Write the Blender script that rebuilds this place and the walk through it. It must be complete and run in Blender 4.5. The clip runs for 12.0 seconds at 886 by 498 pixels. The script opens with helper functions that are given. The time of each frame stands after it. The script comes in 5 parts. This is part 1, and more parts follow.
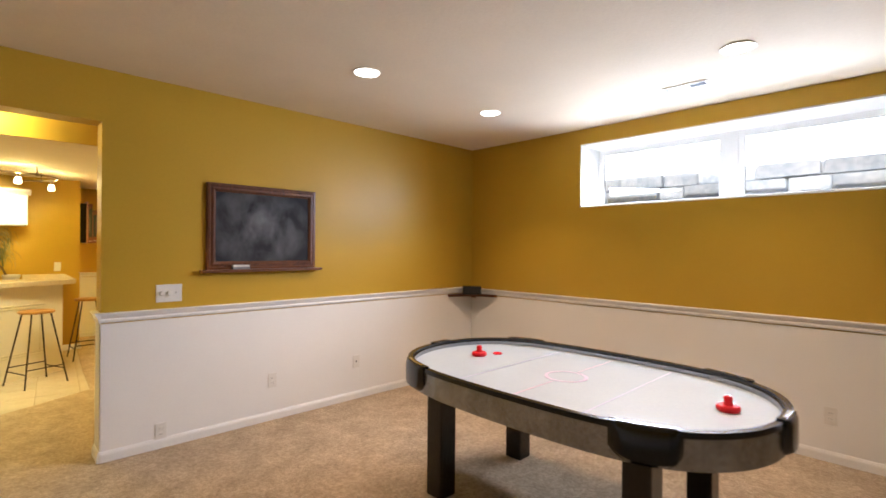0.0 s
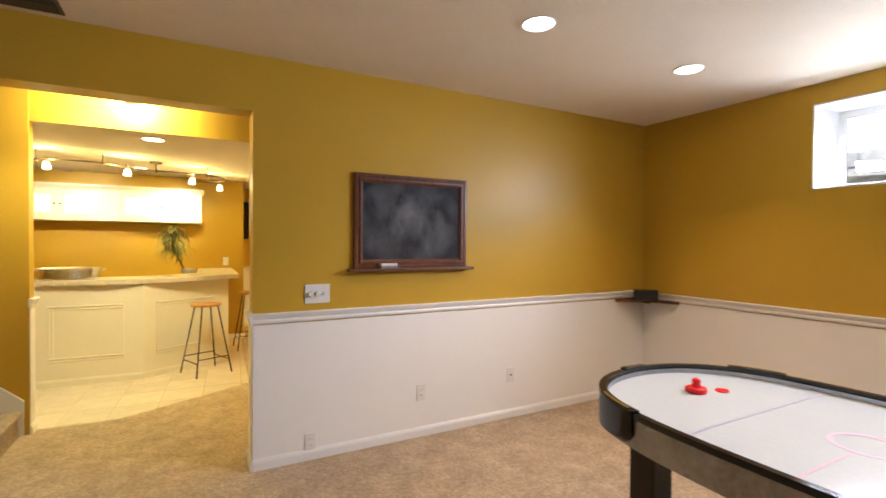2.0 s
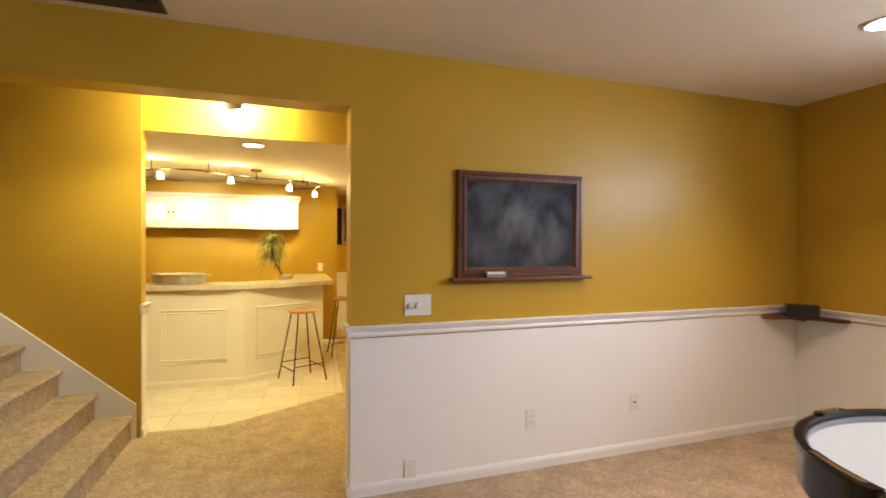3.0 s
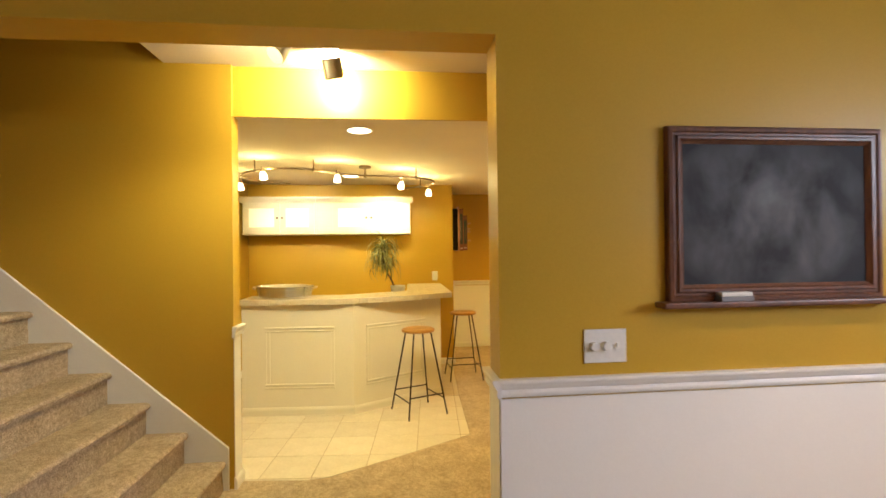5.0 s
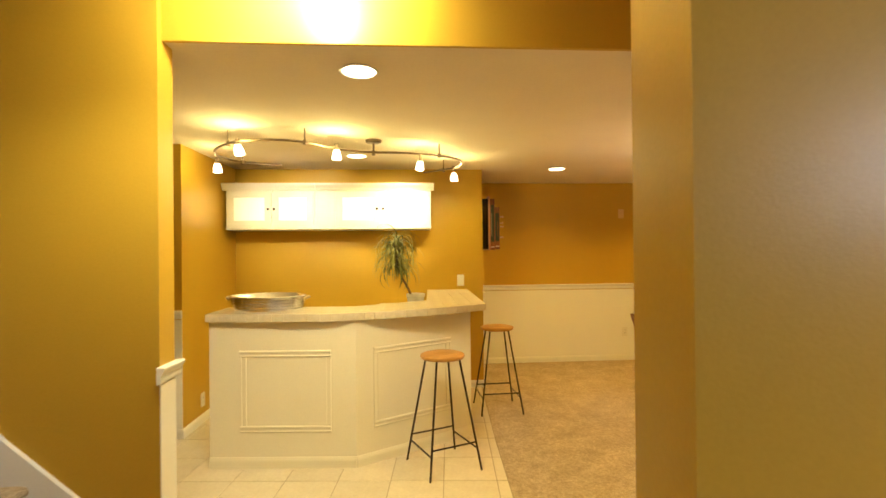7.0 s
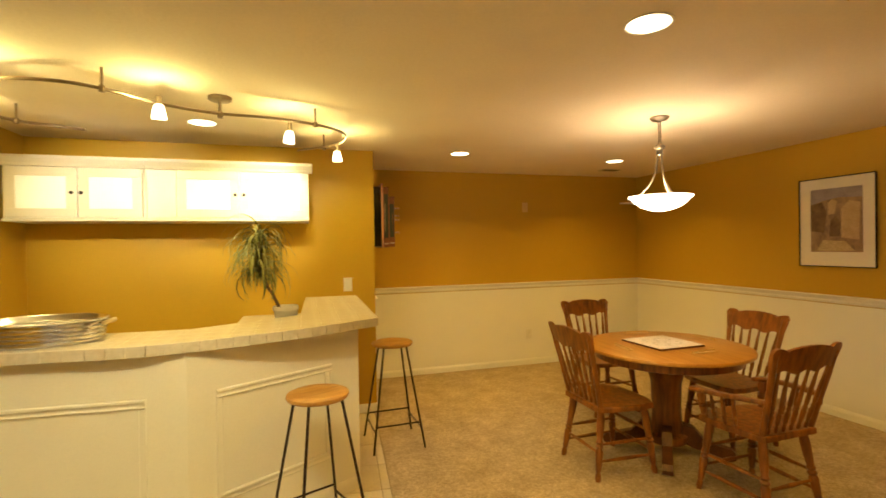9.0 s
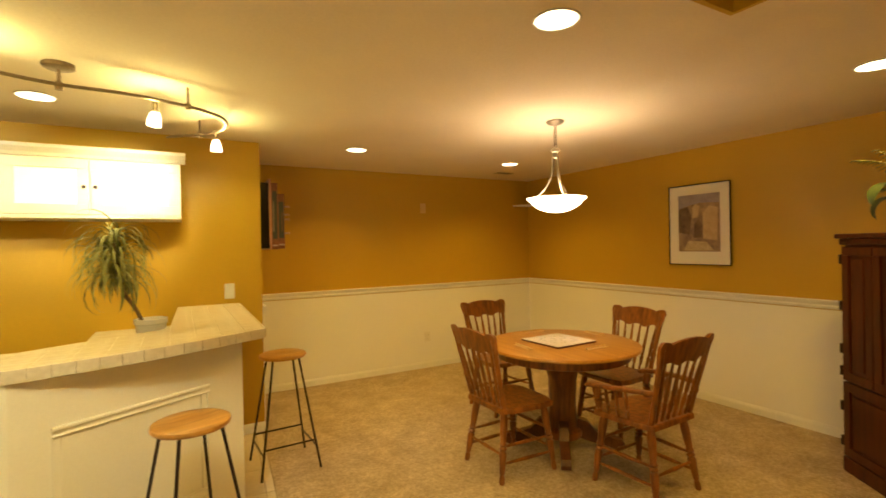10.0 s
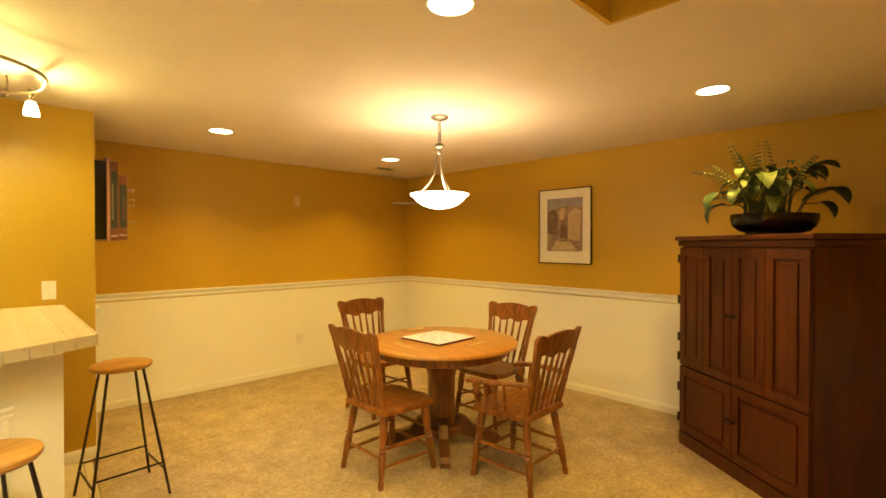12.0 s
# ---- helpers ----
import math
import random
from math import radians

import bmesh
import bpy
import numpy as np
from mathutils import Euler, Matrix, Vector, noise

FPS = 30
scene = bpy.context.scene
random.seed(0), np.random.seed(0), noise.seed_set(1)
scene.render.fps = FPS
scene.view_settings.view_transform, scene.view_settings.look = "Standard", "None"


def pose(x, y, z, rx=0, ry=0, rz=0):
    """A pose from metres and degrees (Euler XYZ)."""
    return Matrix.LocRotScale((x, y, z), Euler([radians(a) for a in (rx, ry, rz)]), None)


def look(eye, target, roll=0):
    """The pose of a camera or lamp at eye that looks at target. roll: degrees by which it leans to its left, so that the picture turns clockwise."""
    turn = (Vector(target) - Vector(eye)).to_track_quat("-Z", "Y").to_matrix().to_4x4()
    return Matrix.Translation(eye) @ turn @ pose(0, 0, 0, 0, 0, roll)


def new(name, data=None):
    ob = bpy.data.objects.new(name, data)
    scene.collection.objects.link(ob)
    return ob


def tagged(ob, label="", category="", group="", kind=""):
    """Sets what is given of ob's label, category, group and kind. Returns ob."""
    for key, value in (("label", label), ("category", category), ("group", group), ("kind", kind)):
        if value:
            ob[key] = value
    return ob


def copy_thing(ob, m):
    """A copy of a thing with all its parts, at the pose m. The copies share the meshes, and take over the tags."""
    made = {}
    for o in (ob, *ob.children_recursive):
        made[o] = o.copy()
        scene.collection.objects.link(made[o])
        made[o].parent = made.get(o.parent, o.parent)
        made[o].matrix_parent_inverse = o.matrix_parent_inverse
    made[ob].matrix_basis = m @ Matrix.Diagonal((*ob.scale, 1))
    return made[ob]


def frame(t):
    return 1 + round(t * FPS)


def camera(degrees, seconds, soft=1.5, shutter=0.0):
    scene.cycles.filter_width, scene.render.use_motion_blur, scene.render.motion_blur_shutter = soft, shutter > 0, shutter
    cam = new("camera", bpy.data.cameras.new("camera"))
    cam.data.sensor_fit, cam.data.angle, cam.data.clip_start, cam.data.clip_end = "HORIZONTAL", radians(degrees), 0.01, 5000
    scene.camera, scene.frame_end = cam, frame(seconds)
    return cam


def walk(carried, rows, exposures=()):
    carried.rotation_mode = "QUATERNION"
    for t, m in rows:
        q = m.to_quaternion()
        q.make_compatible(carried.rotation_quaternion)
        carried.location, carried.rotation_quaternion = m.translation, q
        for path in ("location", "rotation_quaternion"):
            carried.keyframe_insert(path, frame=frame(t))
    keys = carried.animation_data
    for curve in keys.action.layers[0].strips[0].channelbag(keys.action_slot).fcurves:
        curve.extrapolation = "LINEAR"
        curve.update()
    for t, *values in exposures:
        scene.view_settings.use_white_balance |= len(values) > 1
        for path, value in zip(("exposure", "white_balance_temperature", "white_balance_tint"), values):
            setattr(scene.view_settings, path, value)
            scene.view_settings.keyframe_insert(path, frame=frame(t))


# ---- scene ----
cam = camera(86.4, 12.0, 1.6, 0.4)
PATH = [
    (0, (0.367, 2.202, 1.444), (1.757, 3.639, 1.441), 0.5),
    (0.5, (0.409, 2.367, 1.447), (1.716, 3.881, 1.441), 1.0),
    (1, (0.445, 2.523, 1.451), (1.671, 4.103, 1.437), 1.0),
    (1.5, (0.496, 2.682, 1.447), (1.601, 4.349, 1.422), 0.8),
    (2, (0.542, 2.857, 1.455), (1.5, 4.612, 1.425), 0.4),
    (2.5, (0.554, 3.036, 1.454), (1.353, 4.869, 1.432), 0.2),
    (3, (0.547, 3.273, 1.456), (1.187, 5.168, 1.446), 0.2),
    (5, (0.528, 4.309, 1.466), (0.736, 6.299, 1.476), -0.7),
    (5.5, (0.53, 4.575, 1.455), (0.678, 6.569, 1.467), -0.6),
    (6, (0.545, 4.859, 1.469), (0.653, 6.856, 1.475), -0.7),
    (6.5, (0.54, 5.126, 1.468), (0.644, 7.124, 1.47), -0.8),
    (6.7, (0.532, 5.24, 1.464), (0.643, 7.237, 1.473), -0.7),
    (8.3, (0.632, 6.017, 1.486), (0.992, 7.985, 1.47), -0.9),
    (8.5, (0.641, 6.073, 1.487), (1.058, 8.029, 1.469), -0.9),
    (9, (0.681, 6.214, 1.48), (1.252, 8.131, 1.465), -0.9),
    (9.5, (0.685, 6.328, 1.483), (1.464, 8.17, 1.467), -1.0),
    (10, (0.703, 6.389, 1.472), (1.686, 8.131, 1.459), -1.1),
    (10.5, (0.721, 6.442, 1.458), (1.873, 8.077, 1.443), -1.0),
    (11, (0.724, 6.478, 1.448), (2.001, 8.017, 1.43), -0.7),
    (11.5, (0.732, 6.501, 1.446), (2.09, 7.969, 1.426), -0.4),
    (12, (0.739, 6.518, 1.444), (2.142, 7.943, 1.424), -0.0),
]
walk(cam, [(t, look(eye, target, roll)) for t, eye, target, roll in PATH],
     [(0, 0.04, 6250, 13), (3, 0.02, 6300, 13), (5.5, -0.08, 6400, 14), (6.7, -0.06, 6450, 14), (8.5, -0.30, 6650, 12), (10, -0.32, 6650, 12),
               (10.6, -0.16, 6600, 11), (11.3, 0.14, 6550, 10), (12, 0.28, 6550, 9)])

# ---- world, daylight and exposure ----
world = bpy.data.worlds.new("world")
scene.world = world
world.use_nodes = True
wn = world.node_tree.nodes
sky = wn.new("ShaderNodeTexSky")
sky.sky_type, sky.sun_disc = "NISHITA", False
sky.sun_elevation, sky.sun_rotation = radians(45), radians(-96)
world.node_tree.links.new(sky.outputs[0], wn["Background"].inputs[0])
wn["Background"].inputs[1].default_value = 0.15


def lamp(name, kind, energy, colour, m, size=0.1, spread=None, blend=None, angle=None):
    data = bpy.data.lights.new(name, kind)
    data.energy, data.color = energy, colour
    if kind == "AREA":
        data.shape, data.size = "DISK", size
        if spread:
            data.spread = radians(spread)
    elif kind == "SUN":
        data.angle = radians(angle)
    else:
        data.shadow_soft_size = size
    if kind == "SPOT":
        data.spot_size, data.spot_blend = radians(angle), blend
    ob = new(name, data)
    ob.matrix_world = m
    return ob


WARM = (1.0, 0.61, 0.085)
TRACK = (1.0, 0.83, 0.31)
HALL = (1.0, 0.91, 0.56)
MILD = (1.0, 0.73, 0.52)
DAY = (0.77, 0.85, 1.0)
lamp("sun", "SUN", 4.5, (1, 0.95, 0.88), look((1.25, 2.9, 6.7), (5.75, 3.4, 2.2)), angle=0.5)
window_light = lamp("window_light", "AREA", 96, DAY, look((4.83, 3.38, 2.15), (0.5, 3.6, 0.3)), 1.0, 138)
window_light.data.shape, window_light.data.size, window_light.data.size_y = "RECTANGLE", 2.2, 0.34
# the last game room can is unseen, added to complete the grid
GAME_CANS = [(2.18, 4.82), (3.47, 4.84), (3.46, 2.98), (2.18, 2.98)]
LOW_CANS = [(1.99, 7.75), (2.10, 10.38), (3.82, 10.43), (3.76, 7.37), (0.295, 7.70), (0.05, 9.72)]
GAME_TOP, HALL_TOP, LOW_TOP = 2.612, 2.65, 2.335
for x, y in GAME_CANS:
    lamp("can_light", "AREA", 10, MILD, pose(x, y, GAME_TOP - 0.03), 0.13, 108)
for x, y in LOW_CANS:
    lamp("can_light", "AREA", 13.5 if x > 1 else 11.5, WARM if x > 1 else TRACK, pose(x, y, LOW_TOP - 0.03), 0.13, 132)
lamp("pendant_light", "POINT", 22, (1.0, 0.68, 0.34), pose(3.04, 8.89, 1.757), 0.02)
# track heads: place of the bulb and the point that it is aimed at
TRACK_HEADS = [((-0.65, 8.74, 2.18), (-0.60, 10.10, 1.85)), ((-1.05, 9.40, 2.17), (-1.12, 9.95, 1.5)), ((0.0, 8.90, 2.18), (-0.1, 9.4, 1.2)),
               ((0.62, 9.28, 2.17), (0.40, 10.10, 1.85)), ((0.94, 9.80, 2.16), (1.0, 10.2, 1.6))]
for (x, y, z), aim in TRACK_HEADS:
    d = (Vector(aim) - Vector((x, y, z))).normalized() * 0.035
    lamp("track_light", "SPOT", 125 if aim[2] == 1.85 else 13, (1.0, 0.89, 0.60) if aim[2] == 1.85 else TRACK, look((x + d.x, y + d.y, z - 0.05), aim), 0.03, angle=60 if aim[2] == 1.85 else 120, blend=1.0)
    lamp("track_glow", "POINT", 3.5 if x < -0.9 else 7.5, TRACK, pose(x, y - 0.055, z - 0.005), 0.018)
# the hall's ceiling fixture: a bare-topped cylinder head and a head turned on the stairs
lamp("hall_bulb", "SPOT", 165, HALL, look((0.172, 7.095, 2.61), (0.14, 7.40, 2.54)), 0.02, angle=172, blend=1.0)
lamp("hall_stair_spot", "SPOT", 62, HALL, look((-0.20, 6.86, 2.42), (-0.95, 6.85, 0.4)), 0.035, angle=112, blend=0.8)
lamp("hall_stair_bulb", "POINT", 10, HALL, pose(-0.20, 6.86, 2.42), 0.035)


# ---- materials ----
def socket(n, name):
    return n.inputs[name]


def surface(name, colour, second=None, rough=0.6, metal=0.0, scale=6.0, fine=90.0, bump=0.0, bump_scale=None, stretch=(1, 1, 1),
            amount=0.5, per_object=0.0, spec=0.5, coat=0.0):
    """A principled material with two scales of variation in colour and a fine relief."""
    mat = bpy.data.materials.new(name)
    mat.use_nodes = True
    nt = mat.node_tree
    b = nt.nodes["Principled BSDF"]
    second = second or tuple(c * 0.93 for c in colour)
    tc = nt.nodes.new("ShaderNodeTexCoord")
    mp = nt.nodes.new("ShaderNodeMapping")
    socket(mp, "Scale").default_value = stretch
    nt.links.new(tc.outputs["Object"], mp.inputs[0])
    big, small = nt.nodes.new("ShaderNodeTexNoise"), nt.nodes.new("ShaderNodeTexNoise")
    socket(big, "Scale").default_value, socket(small, "Scale").default_value = scale, fine
    socket(big, "Detail").default_value, socket(small, "Detail").default_value = 4, 3
    for n in (big, small):
        nt.links.new(mp.outputs[0], n.inputs["Vector"])
    add = nt.nodes.new("ShaderNodeMix")
    add.data_type = "FLOAT"
    add.inputs[0].default_value = amount
    nt.links.new(big.outputs[0], add.inputs[2])
    nt.links.new(small.outputs[0], add.inputs[3])
    ramp = nt.nodes.new("ShaderNodeValToRGB")
    ramp.color_ramp.elements[0].position, ramp.color_ramp.elements[1].position = 0.36, 0.64
    ramp.color_ramp.elements[0].color, ramp.color_ramp.elements[1].color = (*second, 1), (*colour, 1)
    nt.links.new(add.outputs[0], ramp.inputs[0])
    out = ramp.outputs[0]
    if per_object:
        info, hsv = nt.nodes.new("ShaderNodeObjectInfo"), nt.nodes.new("ShaderNodeHueSaturation")
        rng = nt.nodes.new("ShaderNodeMapRange")
        rng.inputs[3].default_value, rng.inputs[4].default_value = 1 - per_object, 1 + per_object
        nt.links.new(info.outputs["Random"], rng.inputs[0])
        nt.links.new(rng.outputs[0], hsv.inputs["Value"])
        nt.links.new(out, hsv.inputs["Color"])
        out = hsv.outputs[0]
    nt.links.new(out, b.inputs["Base Color"])
    b.inputs["Roughness"].default_value, b.inputs["Metallic"].default_value = rough, metal
    b.inputs["Specular IOR Level"].default_value = spec
    b.inputs["Coat Weight"].default_value = coat
    b.inputs["Coat Roughness"].default_value = 0.15
    if bump:
        bn, bt = nt.nodes.new("ShaderNodeBump"), nt.nodes.new("ShaderNodeTexNoise")
        bt.inputs["Scale"].default_value, bt.inputs["Detail"].default_value = bump_scale or fine, 3
        nt.links.new(mp.outputs[0], bt.inputs["Vector"])
        nt.links.new(bt.outputs[0], bn.inputs["Height"])
        bn.inputs["Strength"].default_value, bn.inputs["Distance"].default_value = bump, 0.01
        nt.links.new(bn.outputs[0], b.inputs["Normal"])
    return mat


def glow(name, colour, strength):
    mat = bpy.data.materials.new(name)
    mat.use_nodes = True
    b = mat.node_tree.nodes["Principled BSDF"]
    b.inputs["Base Color"].default_value = (0.8, 0.8, 0.8, 1)
    b.inputs["Emission Color"].default_value, b.inputs["Emission Strength"].default_value = (*colour, 1), strength
    return mat


MUSTARD = surface("mustard_paint", (0.545, 0.338, 0.036), (0.510, 0.314, 0.031), 0.36, scale=1.6, fine=140, bump=0.05, bump_scale=160, spec=0.26)
WHITE = surface("white_paint", (0.86, 0.85, 0.82), (0.83, 0.82, 0.79), 0.4, scale=2.0, fine=120, bump=0.03, bump_scale=160)
TRIM = surface("trim_paint", (0.82, 0.81, 0.78), (0.78, 0.77, 0.74), 0.3, scale=5, fine=80)
CEILING = surface("ceiling_paint", (0.80, 0.705, 0.56), (0.76, 0.665, 0.525), 0.9, scale=3, fine=60, bump=0.16, bump_scale=55, spec=0.2)
CARPET = surface("carpet", (0.63, 0.500, 0.350), (0.30, 0.225, 0.145), 0.95, scale=46, fine=165, bump=1.0, bump_scale=130, spec=0.1, amount=0.62)
nt = CARPET.node_tree
patch, blend = nt.nodes.new("ShaderNodeTexNoise"), nt.nodes.new("ShaderNodeHueSaturation")
patch.inputs["Scale"].default_value, patch.inputs["Detail"].default_value, patch.inputs["Roughness"].default_value = 5.0, 5, 0.7
span = nt.nodes.new("ShaderNodeMapRange")
span.inputs[1].default_value, span.inputs[2].default_value, span.inputs[3].default_value, span.inputs[4].default_value = 0.3, 0.7, 0.78, 1.14
nt.links.new(nt.nodes["Mapping"].outputs[0], patch.inputs["Vector"])
nt.links.new(patch.outputs[0], span.inputs[0])
nt.links.new(span.outputs[0], blend.inputs["Value"])
nt.links.new(nt.nodes["Color Ramp"].outputs[0], blend.inputs["Color"])
nt.links.new(blend.outputs[0], nt.nodes["Principled BSDF"].inputs["Base Color"])
TILE = surface("floor_tile", (0.72, 0.64, 0.50), (0.64, 0.56, 0.43), 0.25, scale=7, fine=50, per_object=0.06)
GROUT = surface("grout", (0.42, 0.35, 0.25), None, 0.9, scale=9, fine=150, bump=0.3)
COUNTER = surface("counter_tile", (0.66, 0.58, 0.43), (0.56, 0.48, 0.34), 0.25, scale=9, fine=45, per_object=0.015)
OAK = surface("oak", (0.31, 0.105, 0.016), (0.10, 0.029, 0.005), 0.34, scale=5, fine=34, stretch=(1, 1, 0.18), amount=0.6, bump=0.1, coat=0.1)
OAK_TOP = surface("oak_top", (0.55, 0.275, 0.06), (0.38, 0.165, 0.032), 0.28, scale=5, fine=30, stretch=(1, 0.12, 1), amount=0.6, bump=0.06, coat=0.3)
STOOL_WOOD = surface("stool_wood", (0.50, 0.26, 0.055), (0.30, 0.135, 0.028), 0.4, scale=5, fine=40, stretch=(0.15, 1, 1), amount=0.6)
CHERRY = surface("dark_cherry", (0.088, 0.019, 0.004), (0.045, 0.009, 0.002), 0.42, scale=4, fine=30, stretch=(1, 1, 0.12), amount=0.6, coat=0.04, spec=0.3)
FRAME_WOOD = surface("frame_wood", (0.17, 0.058, 0.018), (0.075, 0.023, 0.008), 0.4, scale=8, fine=60, stretch=(1, 1, 0.3))
BLACK = surface("black_plastic", (0.007, 0.007, 0.008), (0.011, 0.011, 0.011), 0.17, scale=10, spec=0.5)
BLACK_METAL = surface("black_metal", (0.022, 0.009, 0.006), None, 0.4, 0.3, scale=20)
SILVER = surface("brushed_nickel", (0.62, 0.58, 0.52), (0.5, 0.47, 0.42), 0.3, 1.0, scale=20)
BRONZE = surface("dark_bronze", (0.30, 0.23, 0.15), (0.22, 0.16, 0.10), 0.4, 0.9, scale=20)
TIN = surface("galvanised_tin", (0.93, 0.93, 0.93), (0.82, 0.83, 0.84), 0.24, 1.0, scale=12, fine=60)
GREY_METAL = surface("mottled_grey", (0.42, 0.425, 0.44), (0.24, 0.245, 0.255), 0.26, 0.75, scale=9, fine=60, bump=0.1)
PLASTIC = surface("white_plastic", (0.80, 0.78, 0.73), None, 0.35, scale=30)
DARK = surface("dark_slot", (0.02, 0.02, 0.02), None, 0.8)
LENS_WARM = glow("warm_lens", (1.0, 0.82, 0.5), 9)
LENS_MILD = glow("mild_lens", (1.0, 0.93, 0.82), 9)


# ---- building blocks ----
def mesh_of(bm, name, smooth=False):
    me = bpy.data.meshes.new(name)
    bmesh.ops.recalc_face_normals(bm, faces=bm.faces)
    bm.to_mesh(me)
    bm.free()
    if smooth:
        me.polygons.foreach_set("use_smooth", [True] * len(me.polygons))
        me.set_sharp_from_angle(angle=radians(40))
    return me


def part(name, bm, material, parent=None, label="", smooth=False):
    ob = new(name, mesh_of(bm, name, smooth))
    ob.data.materials.append(material)
    ob.parent = parent
    if label:
        ob["label"] = label
    return ob


def thing(name, label, category, group=""):
    return tagged(new(name), label, category, group)


def solid(name, bm, material, label="", category="", kind="structure", smooth=False):
    return tagged(part(name, bm, material, None, "", smooth), label, category, "", kind)


def box(x0, x1, y0, y1, z0, z1, bevel=0.0, bm=None):
    bm = bm or bmesh.new()
    made = bmesh.ops.create_cube(bm, size=1)["verts"]
    for v in made:
        v.co = Vector((x0 if v.co.x < 0 else x1, y0 if v.co.y < 0 else y1, z0 if v.co.z < 0 else z1))
    if bevel:
        edges = list({e for v in made for e in v.link_edges})
        bmesh.ops.bevel(bm, geom=edges, offset=bevel, segments=2, affect="EDGES", profile=0.6)
    return bm


def prism(outline, z0, z1, bevel=0.0, bm=None, segments=2):
    bm = bm or bmesh.new()
    low = [bm.verts.new((x, y, z0)) for x, y in outline]
    high = [bm.verts.new((x, y, z1)) for x, y in outline]
    bm.faces.new(low)
    top = bm.faces.new(high)
    n = len(outline)
    for i in range(n):
        bm.faces.new((low[i], low[(i + 1) % n], high[(i + 1) % n], high[i]))
    if bevel:
        bmesh.ops.bevel(bm, geom=list(top.edges), offset=bevel, segments=segments, affect="EDGES", profile=0.6)
    return bm


def turned(p0, p1, profile, n=12, bm=None, caps=True):
    """A body of revolution about the line p0-p1; profile: pairs of (share of the way, radius)."""
    bm = bm or bmesh.new()
    p0, p1 = Vector(p0), Vector(p1)
    q = (p1 - p0).to_track_quat("Z", "Y")
    length = (p1 - p0).length
    rings = []
    for s, r in profile:
        rings.append([bm.verts.new(p0 + q @ Vector((r * math.cos(2 * math.pi * i / n), r * math.sin(2 * math.pi * i / n), s * length))) for i in range(n)])
    for a, b in zip(rings, rings[1:]):
        for i in range(n):
            bm.faces.new((a[i], a[(i + 1) % n], b[(i + 1) % n], b[i]))
    if caps:
        bm.faces.new(rings[0][::-1])
        bm.faces.new(rings[-1])
    return bm


def lathe(x, y, profile, n=24, bm=None, caps=True):
    """A body of revolution about the upright through (x, y); profile: pairs of (radius, height)."""
    return turned((x, y, 0), (x, y, 1), [(z, r) for r, z in profile], n, bm, caps)


def tube(points, r, n=8, bm=None):
    bm = bm or bmesh.new()
    points = [Vector(p) for p in points]
    rings = []
    for i, p in enumerate(points):
        d = (points[min(i + 1, len(points) - 1)] - points[max(i - 1, 0)]).normalized()
        side = d.orthogonal().normalized() if abs(d.z) > 0.95 else d.cross(Vector((0, 0, 1))).normalized()
        up = side.cross(d)
        rings.append([bm.verts.new(p + r * (math.cos(2 * math.pi * k / n) * side + math.sin(2 * math.pi * k / n) * up)) for k in range(n)])
    for a, b in zip(rings, rings[1:]):
        for i in range(n):
            bm.faces.new((a[i], a[(i + 1) % n], b[(i + 1) % n], b[i]))
    bm.faces.new(rings[0][::-1])
    bm.faces.new(rings[-1])
    return bm


def sweep(profile, p0, p1, out, bm=None):
    """A moulding from p0 to p1 (plan points) with a profile of (distance off the wall, height); out: plan normal of the wall."""
    bm = bm or bmesh.new()
    ends = [[bm.verts.new((p[0] + out[0] * d, p[1] + out[1] * d, z)) for d, z in profile] for p in (p0, p1)]
    n = len(profile)
    for i in range(n):
        bm.faces.new((ends[0][i], ends[0][(i + 1) % n], ends[1][(i + 1) % n], ends[1][i]))
    bm.faces.new(ends[0][::-1])
    bm.faces.new(ends[1])
    return bm


def spline(points, steps=8):
    """A smooth plan or space curve through the points."""
    pts = [Vector(p) for p in points]
    pts = [2 * pts[0] - pts[1]] + pts + [2 * pts[-1] - pts[-2]]
    out = []
    for i in range(1, len(pts) - 2):
        a, b, c, d = pts[i - 1:i + 3]
        for k in range(steps):
            t = k / steps
            out.append(0.5 * (2 * b + (c - a) * t + (2 * a - 5 * b + 4 * c - d) * t * t + (3 * b - a - 3 * c + d) * t ** 3))
    return out + [pts[-2]]


# ---- the large structure ----
LEFT, BACK, FRONT, HALL_BACK = -2.6, -1.0, 6.01, 6.18
GAME_RIGHT, DINE_RIGHT, FAR, BAR_WALL, BAR_LEFT, BAR_END = 4.53, 4.93, 11.47, 10.44, -1.28, 1.30
NOOK = 9.28
JAMB, OPEN_LEFT, HEAD = 0.91, -1.30, 2.262
STAIR_WALL, STAIR_WALL_BACK, STAIR_END = 7.37, 7.49, -0.47
WIN = (2.18, 4.59, 1.852, 2.468)

carpet = [(-3.3, -1.1), (5.0, -1.1), (5.0, 11.5), (BAR_END - 0.02, 11.5), (BAR_END - 0.02, BAR_WALL), (1.17, 9.0), (1.12, 8.03), (0.52, 7.68), (0.08, 7.44),
          (-0.05, 7.42), (STAIR_END, 7.47), (-3.3, 7.47)]
solid("carpet_floor", prism(carpet, -0.03, 0.006), CARPET, "short beige flecked cut-pile carpet, wall to wall", "carpet")
solid("floor", box(-3.4, 5.2, -1.2, 11.7, -0.15, -0.03), GROUT, "concrete floor slab under carpet and tile", "floor")

